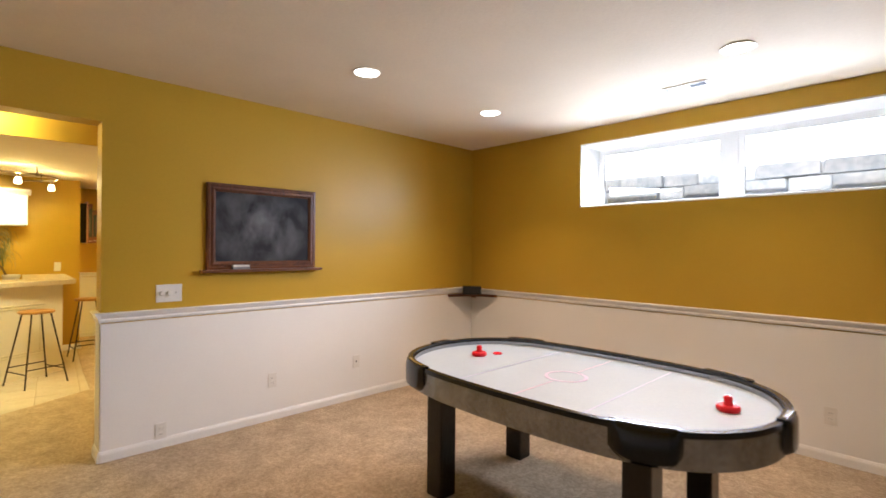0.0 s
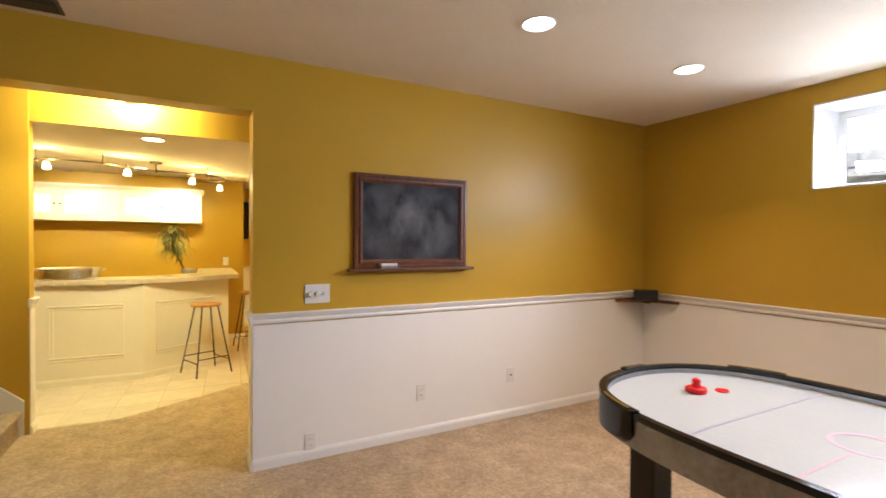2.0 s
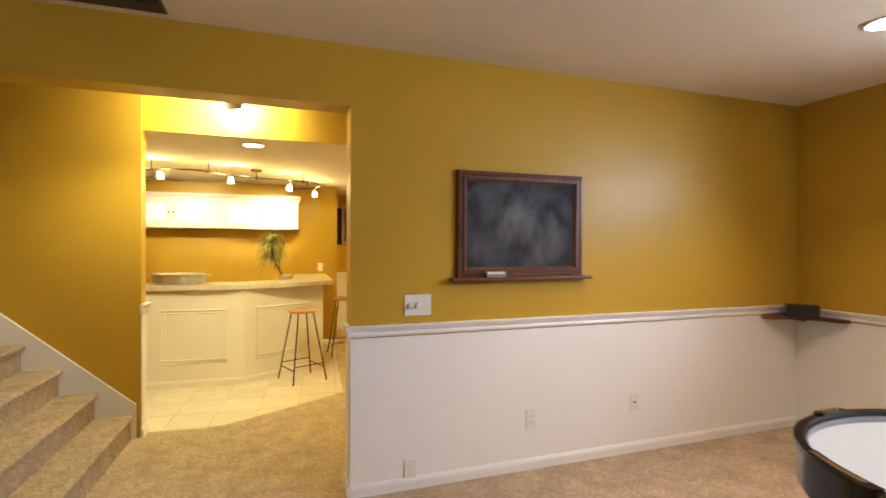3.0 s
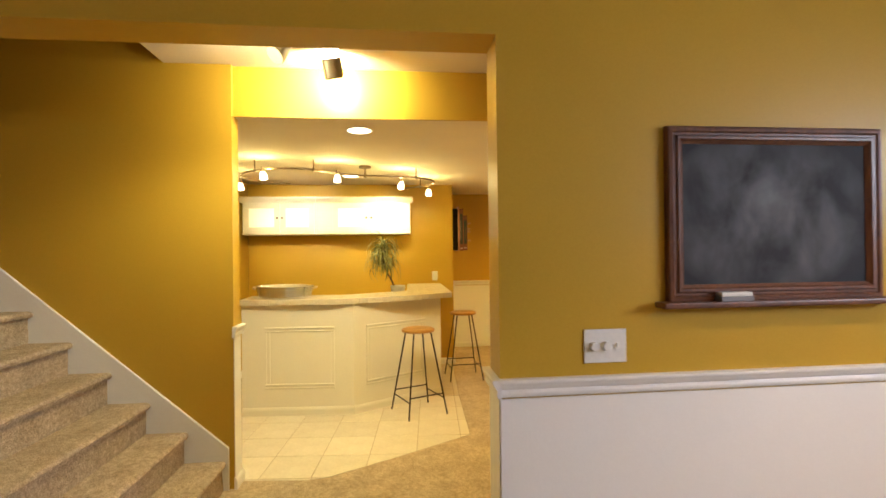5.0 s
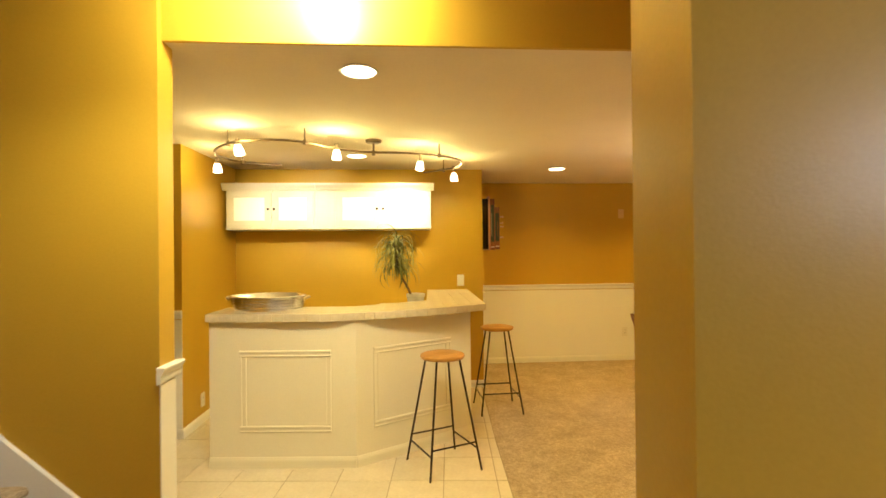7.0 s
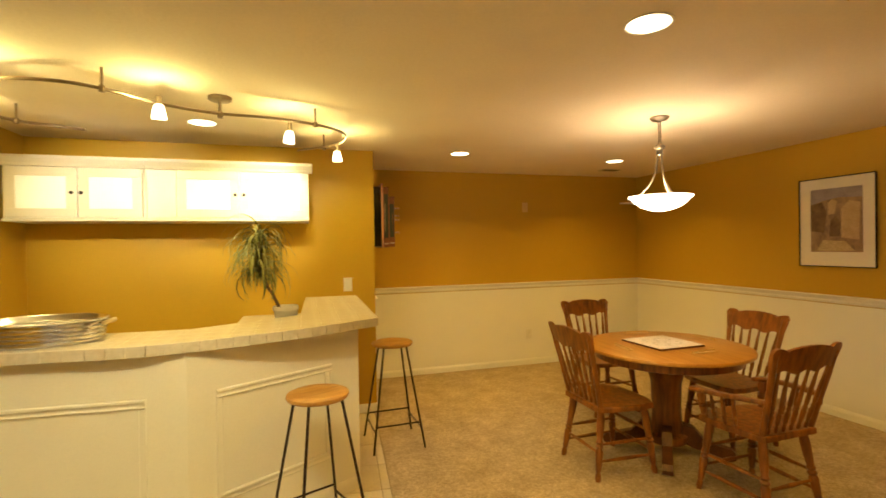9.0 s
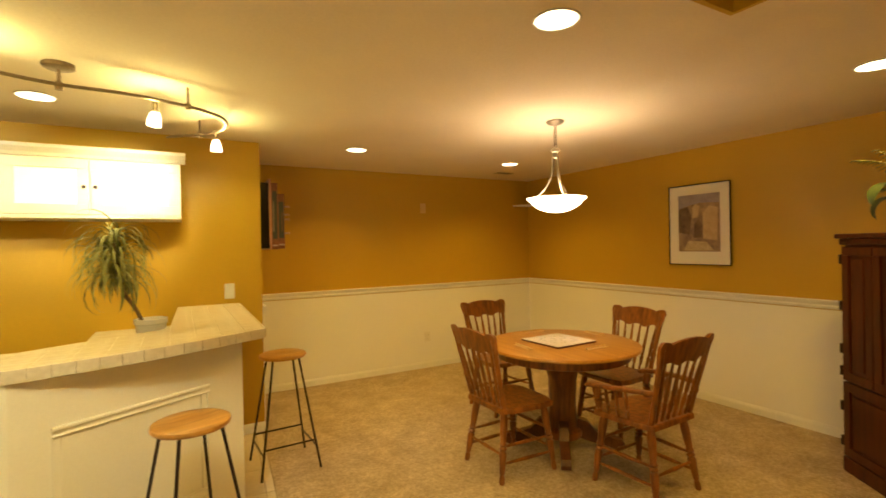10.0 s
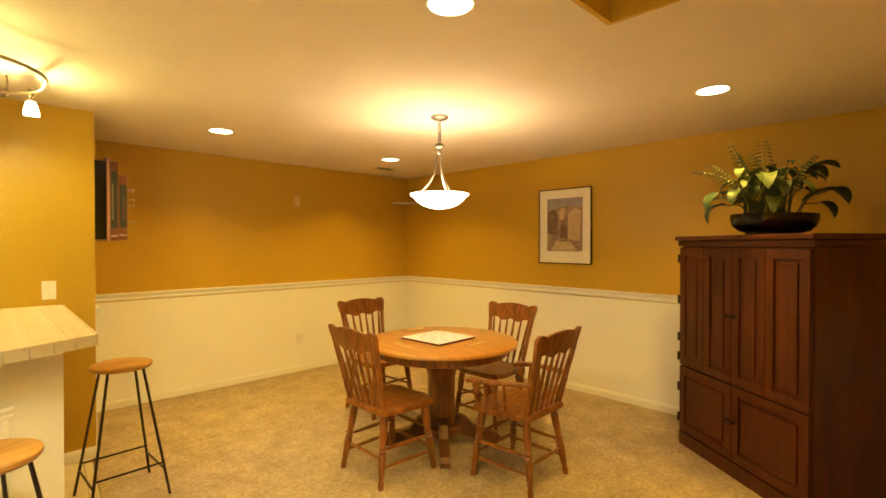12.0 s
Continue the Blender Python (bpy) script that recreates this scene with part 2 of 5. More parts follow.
solid("wall_front", box(JAMB, 5.06, FRONT, HALL_BACK, 0, 2.7), MUSTARD, "mustard painted wall with white wainscot below", "wall")
solid("wall_header", box(OPEN_LEFT, JAMB, FRONT, HALL_BACK, HEAD, 2.7), MUSTARD, "mustard painted header over the wide opening", "wall")
solid("wall_front_left", box(-3.3, OPEN_LEFT, FRONT, HALL_BACK, 0, 4.3), MUSTARD, "mustard painted wall beside the stairs", "wall")
# out of view, added to close the stairwell above the opening
solid("wall_header_upper", box(OPEN_LEFT, -0.87, FRONT, HALL_BACK, 2.7, 4.3), MUSTARD, "unseen mustard painted wall above the stair opening", "wall")
bm = box(GAME_RIGHT, 4.95, BACK, WIN[0], 0, 2.65)
box(GAME_RIGHT, 4.95, WIN[1], FRONT, 0, 2.65, bm=bm)
box(GAME_RIGHT, 4.95, WIN[0], WIN[1], 0, WIN[2], bm=bm)
box(GAME_RIGHT, 4.95, WIN[0], WIN[1], WIN[3], 2.65, bm=bm)
solid("wall_right", bm, MUSTARD, "mustard painted basement wall with a high wide window", "wall")
# two unseen walls, added so that sky enters only by the window
solid("wall_back", box(LEFT - 0.12, 5.0, BACK - 0.12, BACK, 0, 2.65), MUSTARD, "plain mustard painted wall, unseen, closing the room", "wall")
solid("wall_left", box(LEFT - 0.12, LEFT, BACK, FRONT, 0, 2.65), MUSTARD, "plain mustard painted wall, unseen, closing the room", "wall")
solid("ceiling_game_room", box(LEFT - 0.12, 5.0, BACK - 0.12, FRONT, GAME_TOP, 2.75), CEILING, "white finely textured painted ceiling", "ceiling")
solid("ceiling_hall", box(-0.87, 2.57, HALL_BACK, 7.42, HALL_TOP, 2.95), CEILING, "white raised ceiling over the hall", "ceiling")
low = [(-3.4, 7.494), (STAIR_END - 0.02, 7.494), (STAIR_END - 0.02, 7.424), (2.574, 7.424), (2.574, HALL_BACK), (5.06, HALL_BACK), (5.06, 11.6), (-3.4, 11.6)]
solid("ceiling_bar", prism(low, LOW_TOP, 2.64), CEILING, "white low ceiling over bar and dining corner", "ceiling")
solid("header_bar", box(STAIR_END - 0.3, 2.57, 7.40, 7.42, LOW_TOP - 0.002, HALL_TOP), MUSTARD, "mustard drop face between hall and bar ceilings", "wall")
solid("header_side", box(2.555, 2.572, HALL_BACK, 7.40, LOW_TOP - 0.002, HALL_TOP), MUSTARD, "mustard drop face at the end of the hall ceiling", "wall")
solid("wall_stair", box(-3.3, STAIR_END, STAIR_WALL, STAIR_WALL_BACK, 0, 4.3), MUSTARD, "mustard painted wall along the carpeted stairs", "wall")
# unseen end wall, high ceiling and upper wall, added to shut the stairwell
solid("wall_stair_end", box(-3.4, -3.3, FRONT, STAIR_WALL_BACK, 0, 4.3), MUSTARD, "plain unseen mustard wall closing the head of the stairs", "wall")
solid("ceiling_stair", box(-3.4, -0.87, FRONT, STAIR_WALL_BACK, 4.3, 4.4), CEILING, "unseen white ceiling closing the stairwell high over the stairs", "ceiling")
solid("wall_stairwell", box(-0.87, -0.80, HALL_BACK, STAIR_WALL, 2.955, 4.3), MUSTARD, "unseen mustard wall above the hall ceiling edge", "wall")
solid("wall_bar", box(-1.45, BAR_END, BAR_WALL, FAR, 0, LOW_TOP), MUSTARD, "mustard painted wall behind the home bar", "wall")
solid("wall_bar_left", box(-1.45, BAR_LEFT, NOOK, BAR_WALL, 0, LOW_TOP), MUSTARD, "mustard painted side wall of the bar alcove", "wall")
solid("wall_passage", box(-3.3, -1.45, NOOK, NOOK + 0.13, 0, LOW_TOP), MUSTARD, "mustard painted wall of the side passage", "wall")
# unseen end of the passage, added to shut it off
solid("wall_passage_end", box(-3.4, -3.3, STAIR_WALL_BACK, NOOK + 0.13, 0, LOW_TOP), MUSTARD, "plain unseen mustard wall closing the side passage", "wall")
solid("wall_far", box(BAR_END - 0.1, 5.06, FAR, 11.6, 0, LOW_TOP), MUSTARD, "mustard painted far wall of the dining corner", "wall")
solid("wall_dining", box(DINE_RIGHT, 5.06, HALL_BACK, FAR, 0, LOW_TOP), MUSTARD, "mustard painted side wall of the dining corner", "wall")

# wainscot, chair rail and baseboard, run by run: ends and the wall's plan normal
RAIL = [(0, 0.946), (0.006, 0.947), (0.011, 0.954), (0.013, 0.964), (0.011, 0.972), (0.009, 0.976), (0.014, 0.980), (0.018, 0.987),
        (0.021, 0.994), (0.026, 1.002), (0.027, 1.009), (0.024, 1.013), (0, 1.014)]
BASE = [(0, 0.0), (0.013, 0.0), (0.013, 0.052), (0.011, 0.062), (0.007, 0.070), (0.004, 0.077), (0, 0.078)]
RUNS = [((JAMB, FRONT), (GAME_RIGHT, FRONT), (0, -1)), ((GAME_RIGHT, FRONT), (GAME_RIGHT, BACK), (-1, 0)), ((GAME_RIGHT, BACK), (LEFT, BACK), (0, 1)),
        ((LEFT, BACK), (LEFT, FRONT), (1, 0)), ((JAMB, HALL_BACK), (JAMB, FRONT), (-1, 0)), ((LEFT, FRONT), (OPEN_LEFT, FRONT), (0, -1)),
        ((STAIR_END, STAIR_WALL), (STAIR_END, STAIR_WALL_BACK), (1, 0)), ((-3.3, NOOK), (BAR_LEFT, NOOK), (0, -1)), ((BAR_END, BAR_WALL), (BAR_END, FAR), (1, 0)),
        ((BAR_END, FAR), (DINE_RIGHT, FAR), (0, -1)), ((DINE_RIGHT, FAR), (DINE_RIGHT, HALL_BACK), (-1, 0)), ((DINE_RIGHT, HALL_BACK), (JAMB, HALL_BACK), (0, 1))]


def widened(p, q, out, by):
    """The run with its free ends drawn out, so that mouldings meet round a wall's end."""
    d = (Vector(q) - Vector(p)).normalized() * by
    return (p[0] - d.x, p[1] - d.y), (q[0] + d.x, q[1] + d.y)


for p, q, out in RUNS:
    short = abs(p[0] - q[0]) + abs(p[1] - q[1]) < 0.3
    drop = 0.0 if max(p[1], q[1]) > 6.3 else 0.035 if p[0] == q[0] == GAME_RIGHT else 0.018
    solid("wainscot", sweep([(0, 0), (0.005, 0), (0.005, 0.94 - drop), (0, 0.94 - drop)], p, q, out), WHITE, "smooth white painted wainscot below the chair rail", "wainscot")
    a, b = widened(p, q, out, 0.026 if short else 0.0)
    solid("chair_rail", sweep([(d + 0.005 if d else 0, z - drop) for d, z in RAIL], a, b, out), TRIM, "white double-beaded wooden chair rail", "chair rail")
    a, b = widened(p, q, out, 0.013 if short else 0.0)
    solid("baseboard", sweep([(d + 0.005 if d else 0, z) for d, z in BASE], a, b, out), TRIM, "white painted wooden baseboard", "baseboard")
for p, q, out in [((BAR_LEFT, NOOK - 0.016), (BAR_LEFT, BAR_WALL), (1, 0)), ((BAR_LEFT, BAR_WALL), (BAR_END, BAR_WALL), (0, -1))]:
    solid("baseboard", sweep(BASE, p, q, out), TRIM, "white painted wooden baseboard", "baseboard")

# stairs: treads rise towards -x
RISE, RUN, FIRST = 0.19, 0.218, -0.53
stair = [(FIRST, 0.0)]
for i in range(12):
    x, z = FIRST - RUN * i, RISE * (i + 1)
    stair += [(x - 0.012, z - 0.045), (x + 0.012, z - 0.034), (x + 0.016, z - 0.018), (x + 0.008, z - 0.004), (x - 0.012, z), (x - RUN - 0.012, z)]
stair += [(FIRST - RUN * 12 - 0.02, 0.0)]
bm = bmesh.new()
rows = [[bm.verts.new((x, y, z)) for x, z in stair] for y in (FRONT + 0.01, STAIR_WALL - 0.022)]
for i in range(len(stair)):
    j = (i + 1) % len(stair)
    bm.faces.new((rows[0][i], rows[0][j], rows[1][j], rows[1][i]))
bm.faces.new(rows[0])
bm.faces.new(rows[1][::-1])
solid("stairs", bm, CARPET, "beige carpeted stairs with rounded nosings", "stairs")
bm = bmesh.new()
slope = RISE / RUN
skirt = [(-0.502, 0.0), (-0.502, 0.265), (FIRST - RUN * 11, 0.305 + slope * RUN * 11), (FIRST - RUN * 11, 0.0)]
lo = [bm.verts.new((x, STAIR_WALL - 0.02, z)) for x, z in skirt]
hi = [bm.verts.new((x, STAIR_WALL, z)) for x, z in skirt]
bm.faces.new(lo)
bm.faces.new(hi[::-1])
for i in range(4):
    bm.faces.new((lo[i], lo[(i + 1) % 4], hi[(i + 1) % 4], hi[i]))
solid("stair_skirt", bm, TRIM, "white painted skirt board climbing beside the stairs", "trim")

# ---- window ----
GLASS = bpy.data.materials.new("window_glass")
GLASS.use_nodes = True
g = GLASS.node_tree.nodes["Principled BSDF"]
g.inputs["Transmission Weight"].default_value, g.inputs["Roughness"].default_value, g.inputs["IOR"].default_value = 1.0, 0.02, 1.1
y0, y1, z0, z1 = WIN
window = tagged(new("window_1"), "wide white slider window high in the wall, overlooking a window well", "window", "", "structure")
bm = box(4.536, 4.95, y0 + 0.001, y1 - 0.001, z0 + 0.001, z0 + 0.012)
box(4.536, 4.95, y0 + 0.001, y1 - 0.001, z1 - 0.012, z1 - 0.001, bm=bm)
box(4.536, 4.95, y0 + 0.001, y0 + 0.012, z0 + 0.012, z1 - 0.012, bm=bm)
box(4.536, 4.95, y1 - 0.012, y1 - 0.001, z0 + 0.012, z1 - 0.012, bm=bm)
part("window_reveal", bm, TRIM, window, "white painted reveal")
for a, b in ((y0 + 0.012, 3.33), (3.43, y1 - 0.012)):
    bm = box(4.90, 4.94, a, b, z0 + 0.012, z0 + 0.06)
    box(4.90, 4.94, a, b, z1 - 0.06, z1 - 0.012, bm=bm)
    box(4.90, 4.94, a, a + 0.045, z0 + 0.06, z1 - 0.06, bm=bm)
    box(4.90, 4.94, b - 0.045, b, z0 + 0.06, z1 - 0.06, bm=bm)
    part("window_frame", bm, TRIM, window)
    pane = part("pane", box(4.918, 4.924, a + 0.045, b - 0.045, z0 + 0.06, z1 - 0.06), GLASS, window)
    pane.visible_shadow = False
part("mullion", box(4.885, 4.945, 3.33, 3.43, z0 + 0.012, z1 - 0.012, 0.004), TRIM, window)
STONE = surface("well_stone", (0.90, 0.93, 0.96), (0.52, 0.60, 0.68), 0.85, scale=3.5, fine=22, bump=0.6, bump_scale=18, per_object=0.35)
GRAVEL = surface("well_gravel", (0.80, 0.82, 0.84), (0.50, 0.53, 0.56), 0.9, scale=14, fine=45, bump=1.0, bump_scale=30)
WELL_TOP = 2.29
well = solid("window_well", box(5.80, 6.1, 0.8, 6.0, 1.2, WELL_TOP - 0.03), GRAVEL, "pale stone retaining wall of the window well outside the glass", "window well")
solid("window_well_floor", box(4.96, 5.80, 0.8, 6.0, 1.2, 1.70), GRAVEL, "gravel floor of the window well", "window well")
solid("ground", box(6.1, 60.0, -40.0, 46.0, 1.2, WELL_TOP - 0.06), GRAVEL, "pale gravelly ground beyond the window well", "ground")
solid("backdrop", box(64.0, 64.2, -90.0, 97.0, WELL_TOP, 70.0), glow("bright_sky", (0.93, 0.97, 1.0), 1.6), "bright white sky beyond the window well", "sky")
wrng = random.Random(3)
z = 1.701
for course in range(4):
    h = (WELL_TOP - 1.701) / 4
    y = 0.8 + wrng.uniform(-0.2, 0.0)
    while y < 6.0:
        w = wrng.uniform(0.26, 0.62)
        a, b = max(y, 0.8), min(y + w - 0.012, 6.0)
        if b - a > 0.06:
            bm = box(5.69 + 0.02 * course + wrng.uniform(-0.03, 0.02), 5.7995, a, b, z, z + h - wrng.uniform(0.008, 0.02), 0.022)
            for v in bm.verts:
                v.co += Vector((wrng.uniform(-0.012, 0.0), wrng.uniform(-0.006, 0.006), wrng.uniform(-0.004, 0.004)))
            part("stone", bm, STONE, well, "", True)
        y += w
    z += h


# ---- ceiling lights ----
def can(x, y, top, lens, group):
    ob = thing("recessed_light", "round white recessed ceiling light, switched on", "ceiling light", group)
    part("trim_ring", lathe(0, 0, [(0.090, -0.001), (0.094, -0.004), (0.090, -0.008), (0.082, -0.006), (0.082, -0.001)], 28), TRIM, ob, "", True)
    part("lens", lathe(0, 0, [(0.0815, -0.0015), (0.0815, -0.005), (0.05, -0.008), (0.001, -0.009)], 28), lens, ob, "glowing frosted lens", True)
    ob.location = (x, y, top)


for x, y in GAME_CANS:
    can(x, y, GAME_TOP, LENS_MILD, "recessed lights of the game room")
for x, y in LOW_CANS:
    can(x, y, LOW_TOP, LENS_WARM, "recessed lights of the bar and dining corner")


# ---- chalkboard ----
SLATE = surface("chalk_slate", (0.050, 0.053, 0.058), (0.014, 0.016, 0.020), 0.75, scale=3.2, fine=26, stretch=(1, 1, 0.7), amount=0.3)
nt = SLATE.node_tree
mp2, ball, haze = nt.nodes.new("ShaderNodeMapping"), nt.nodes.new("ShaderNodeTexGradient"), nt.nodes.new("ShaderNodeTexNoise")
ball.gradient_type = "SPHERICAL"
mp2.inputs["Location"].default_value, mp2.inputs["Scale"].default_value = (-1.97 / 0.46, 0, -1.60 / 0.33), (1 / 0.46, 0, 1 / 0.33)
haze.inputs["Scale"].default_value, haze.inputs["Detail"].default_value, haze.inputs["Distortion"].default_value = 6.5, 6, 0.25
nt.links.new(nt.nodes["Texture Coordinate"].outputs["Object"], mp2.inputs[0])
nt.links.new(mp2.outputs[0], ball.inputs[0])
nt.links.new(nt.nodes["Mapping"].outputs[0], haze.inputs["Vector"])
lift = nt.nodes.new("ShaderNodeMapRange")
lift.inputs[1].default_value, lift.inputs[2].default_value = 0.36, 0.72
nt.links.new(haze.outputs[0], lift.inputs[0])
both = nt.nodes.new("ShaderNodeMath")
both.operation = "MULTIPLY"
root = nt.nodes.new("ShaderNodeMath")
root.operation, root.inputs[1].default_value = "POWER", 0.55
nt.links.new(ball.outputs[1], root.inputs[0])
nt.links.new(root.outputs[0], both.inputs[0])
nt.links.new(lift.outputs[0], both.inputs[1])
dust = nt.nodes.new("ShaderNodeMix")
dust.data_type = "RGBA"
dust.inputs[6].default_value, dust.inputs[7].default_value = (0.009, 0.010, 0.014, 1), (0.19, 0.195, 0.21, 1)
nt.links.new(both.outputs[0], dust.inputs[0])
nt.links.new(dust.outputs[2], nt.nodes["Principled BSDF"].inputs["Base Color"])
board = thing("chalkboard", "framed black chalkboard smeared with chalk dust, hung on the wall", "chalkboard")
x0, x1, z0, z1, w = 1.555, 2.455, 1.262, 1.93, 0.066
part("slate", box(x0 + 0.04, x1 - 0.04, FRONT - 0.014, FRONT - 0.002, z0 + 0.03, z1 - 0.04), SLATE, board)
FRAME = [(0, 0), (0.0, 0.022), (0.006, 0.027), (0.020, 0.029), (0.026, 0.023), (0.034, 0.023), (0.040, 0.030), (0.050, 0.030), (0.056, 0.022), (w, 0.016), (w, 0)]


def frame_rail(p, q, inward, depth_from, bm=None):
    """One mitred side of a picture frame on a wall that faces -y; profile of (inset, depth)."""
    bm = bm or bmesh.new()
    p, q, inward = Vector(p), Vector(q), Vector(inward)
    d = (q - p).normalized()
    ends = []
    for e, s in ((p, 1), (q, -1)):
        ends.append([bm.verts.new((e.x + inward.x * i + d.x * i * s, depth_from - o, e.y + inward.y * i + d.y * i * s)) for i, o in FRAME])
    n = len(FRAME)
    for i in range(n):
        bm.faces.new((ends[0][i], ends[0][(i + 1) % n], ends[1][(i + 1) % n], ends[1][i]))
    bm.faces.new(ends[0])
    bm.faces.new(ends[1][::-1])
    return bm


for p, q, i in (((x0, z1), (x1, z1), (0, -1)), ((x0, z0), (x1, z0), (0, 1)), ((x0, z0), (x0, z1), (1, 0)), ((x1, z0), (x1, z1), (-1, 0))):
    part("frame_rail", frame_rail(p, q, i, FRONT - 0.001), FRAME_WOOD, board)
part("chalk_ledge", box(x0 - 0.045, x1 + 0.045, FRONT - 0.075, FRONT - 0.001, z0 - 0.018, z0 + 0.004, 0.006), FRAME_WOOD, board, "narrow wooden chalk ledge")


# ---- air hockey table ----
HX, HY, HA, HB = 2.65, 3.585, 0.605, 1.005
FIELD = surface("playfield", (0.43, 0.475, 0.50), (0.40, 0.445, 0.47), 0.14, scale=3, fine=60)
LINE_BLUE = surface("blue_line", (0.27, 0.26, 0.40), None, 0.3)
LINE_RED = surface("red_line", (0.42, 0.24, 0.32), None, 0.3)
LINE_PURPLE = surface("purple_line", (0.40, 0.27, 0.38), None, 0.3)
RED = surface("red_plastic", (0.62, 0.012, 0.02), None, 0.25)
CHROME = surface("bright_trim", (0.86, 0.87, 0.90), None, 0.2, 1.0)
RAIL_GREY = surface("rail_grey", (0.34, 0.36, 0.40), (0.26, 0.28, 0.32), 0.16, 0.9)


def oval(a, b, n=72, start=0.0, end=1.0):
    """A stadium with elliptic ends: half-width a, half-length b."""
    pts = []
    straight = b - a * 0.98
    for i in range(n + (end < 1)):
        t = 2 * math.pi * (start + (end - start) * i / n)
        c, s = math.cos(t), math.sin(t)
        pts.append((a * math.copysign(abs(c) ** 0.94, c), a * 0.98 * s + straight * math.tanh(3.2 * s)))
    return pts


def ring(outer, inner, z0, z1, closed=True):
    bm = bmesh.new()
    loops = [[bm.verts.new((x, y, z)) for x, y in pts] for pts, z in ((outer, z0), (outer, z1), (inner, z1), (inner, z0))]
    n = len(outer)
    for k in range(4):
        a, b = loops[k], loops[(k + 1) % 4]
        for i in range(n if closed else n - 1):
            j = (i + 1) % n
            bm.faces.new((a[i], a[j], b[j], b[i]))
    if not closed:
        bm.faces.new([l[0] for l in loops])
        bm.faces.new([l[-1] for l in loops][::-1])
    return bm


hockey = thing("air_hockey_table", "oval air hockey table with white playfield and black rails", "air hockey table")
part("playfield", prism(oval(HA - 0.03, HB - 0.03), 0.715, 0.748), FIELD, hockey, "glossy white playfield")
part("apron", ring(oval(HA - 0.008, HB - 0.008), oval(HA - 0.03, HB - 0.03), 0.645, 0.765), GREY_METAL, hockey, "mottled grey curved apron")
part("underside", prism(oval(HA - 0.035, HB - 0.035), 0.66, 0.713), BLACK, hockey)
part("rail", ring(oval(HA, HB), oval(HA - 0.028, HB - 0.028), 0.766, 0.790), BLACK, hockey, "black top rail", True)
part("inner_rail", ring(oval(HA - 0.0285, HB - 0.0285), oval(HA - 0.040, HB - 0.040), 0.7485, 0.772), RAIL_GREY, hockey, "grey inner rail", True)


def corner_cap(s, e):
    """A moulded cap that wraps the rail and apron, thickest in its middle, with rounded lower corners."""
    n = 14
    out, top, inn = oval(HA + 0.020, HB + 0.020, n, s, e), oval(HA + 0.010, HB + 0.010, n, s, e), oval(HA - 0.030, HB - 0.030, n, s, e)
    rim = oval(HA - 0.005, HB - 0.005, n, s, e)
    bm, rows = bmesh.new(), []
    for i in range(n + 1):
        u = abs(2 * i / n - 1)
        low = 0.645 + 0.05 * u ** 4
        mix = lambda a, b, t: (a[i][0] + (b[i][0] - a[i][0]) * t, a[i][1] + (b[i][1] - a[i][1]) * t)
        side = mix(out, rim, u ** 8 * 0.6)
        rows.append([bm.verts.new((*rim[i], low)), bm.verts.new((*side, low + 0.02)), bm.verts.new((*side, 0.775)), bm.verts.new((*top[i], 0.797)),
                     bm.verts.new((*inn[i], 0.797)), bm.verts.new((*inn[i], 0.7905)), bm.verts.new((*rim[i], 0.7905))])
    for a, b in zip(rows, rows[1:]):
        for k in range(7):
            bm.faces.new((a[k], a[(k + 1) % 7], b[(k + 1) % 7], b[k]))
    bm.faces.new(rows[0])
    bm.faces.new(rows[-1][::-1])
    cap = part("corner_cap", bm, BLACK, hockey, "black moulded corner cap", True)
    part("cap_trim", ring(oval(HA + 0.001, HB + 0.001, 12, s + 0.005, e - 0.005), oval(HA - 0.015, HB - 0.015, 12, s + 0.005, e - 0.005), 0.7975, 0.801, False), CHROME, cap, "silver trim on the cap", True)


for s, e in ((0.055, 0.108), (0.392, 0.445), (0.555, 0.608), (0.892, 0.945), (0.232, 0.268), (0.732, 0.768)):
    corner_cap(s, e)
for x in (-0.365, 0.375):
    for y in (-0.575, 0.60):
        leg = part("leg", box(x - 0.06, x + 0.06, y - 0.06, y + 0.06, 0.008, 0.659, 0.008), BLACK, hockey, "square black leg")
for y, m in ((-0.36, LINE_BLUE), (0.36, LINE_BLUE)):
    part("line", box(-HA + 0.07, HA - 0.07, y - 0.004, y + 0.004, 0.7484, 0.7492), m, hockey)
for a, b in ((-HA + 0.07, -0.13), (0.13, HA - 0.07)):
    part("line", box(a, b, -0.004, 0.004, 0.7484, 0.7492), LINE_RED, hockey)
circle = [(math.cos(2 * math.pi * i / 40), math.sin(2 * math.pi * i / 40)) for i in range(40)]
part("centre_circle", ring([(0.116 * x, 0.116 * y) for x, y in circle], [(0.098 * x, 0.098 * y) for x, y in circle], 0.7484, 0.7492), LINE_PURPLE, hockey)
hockey.location = (HX, HY, 0)
for x, y in ((2.675, 4.24), (2.69, 2.81)):
    mallet = thing("air_hockey_mallet", "red plastic mallet standing on the air hockey table", "mallet", "air hockey mallets")
    part("puck_base", lathe(0, 0, [(0.044, 0), (0.048, 0.006), (0.048, 0.018), (0.043, 0.024), (0.03, 0.022), (0.02, 0.024)], 24), RED, mallet, "", True)
    part("knob", lathe(0, 0, [(0.02, 0.024), (0.017, 0.04), (0.019, 0.055), (0.014, 0.064), (0.004, 0.067)], 18), RED, mallet, "", True)
    mallet.location = (x, y, 0.7492)
puck = tagged(part("puck", lathe(0, 0, [(0.028, 0), (0.031, 0.002), (0.031, 0.005), (0.028, 0.007)], 24), RED), "flat red air hockey puck on the playfield", "puck")
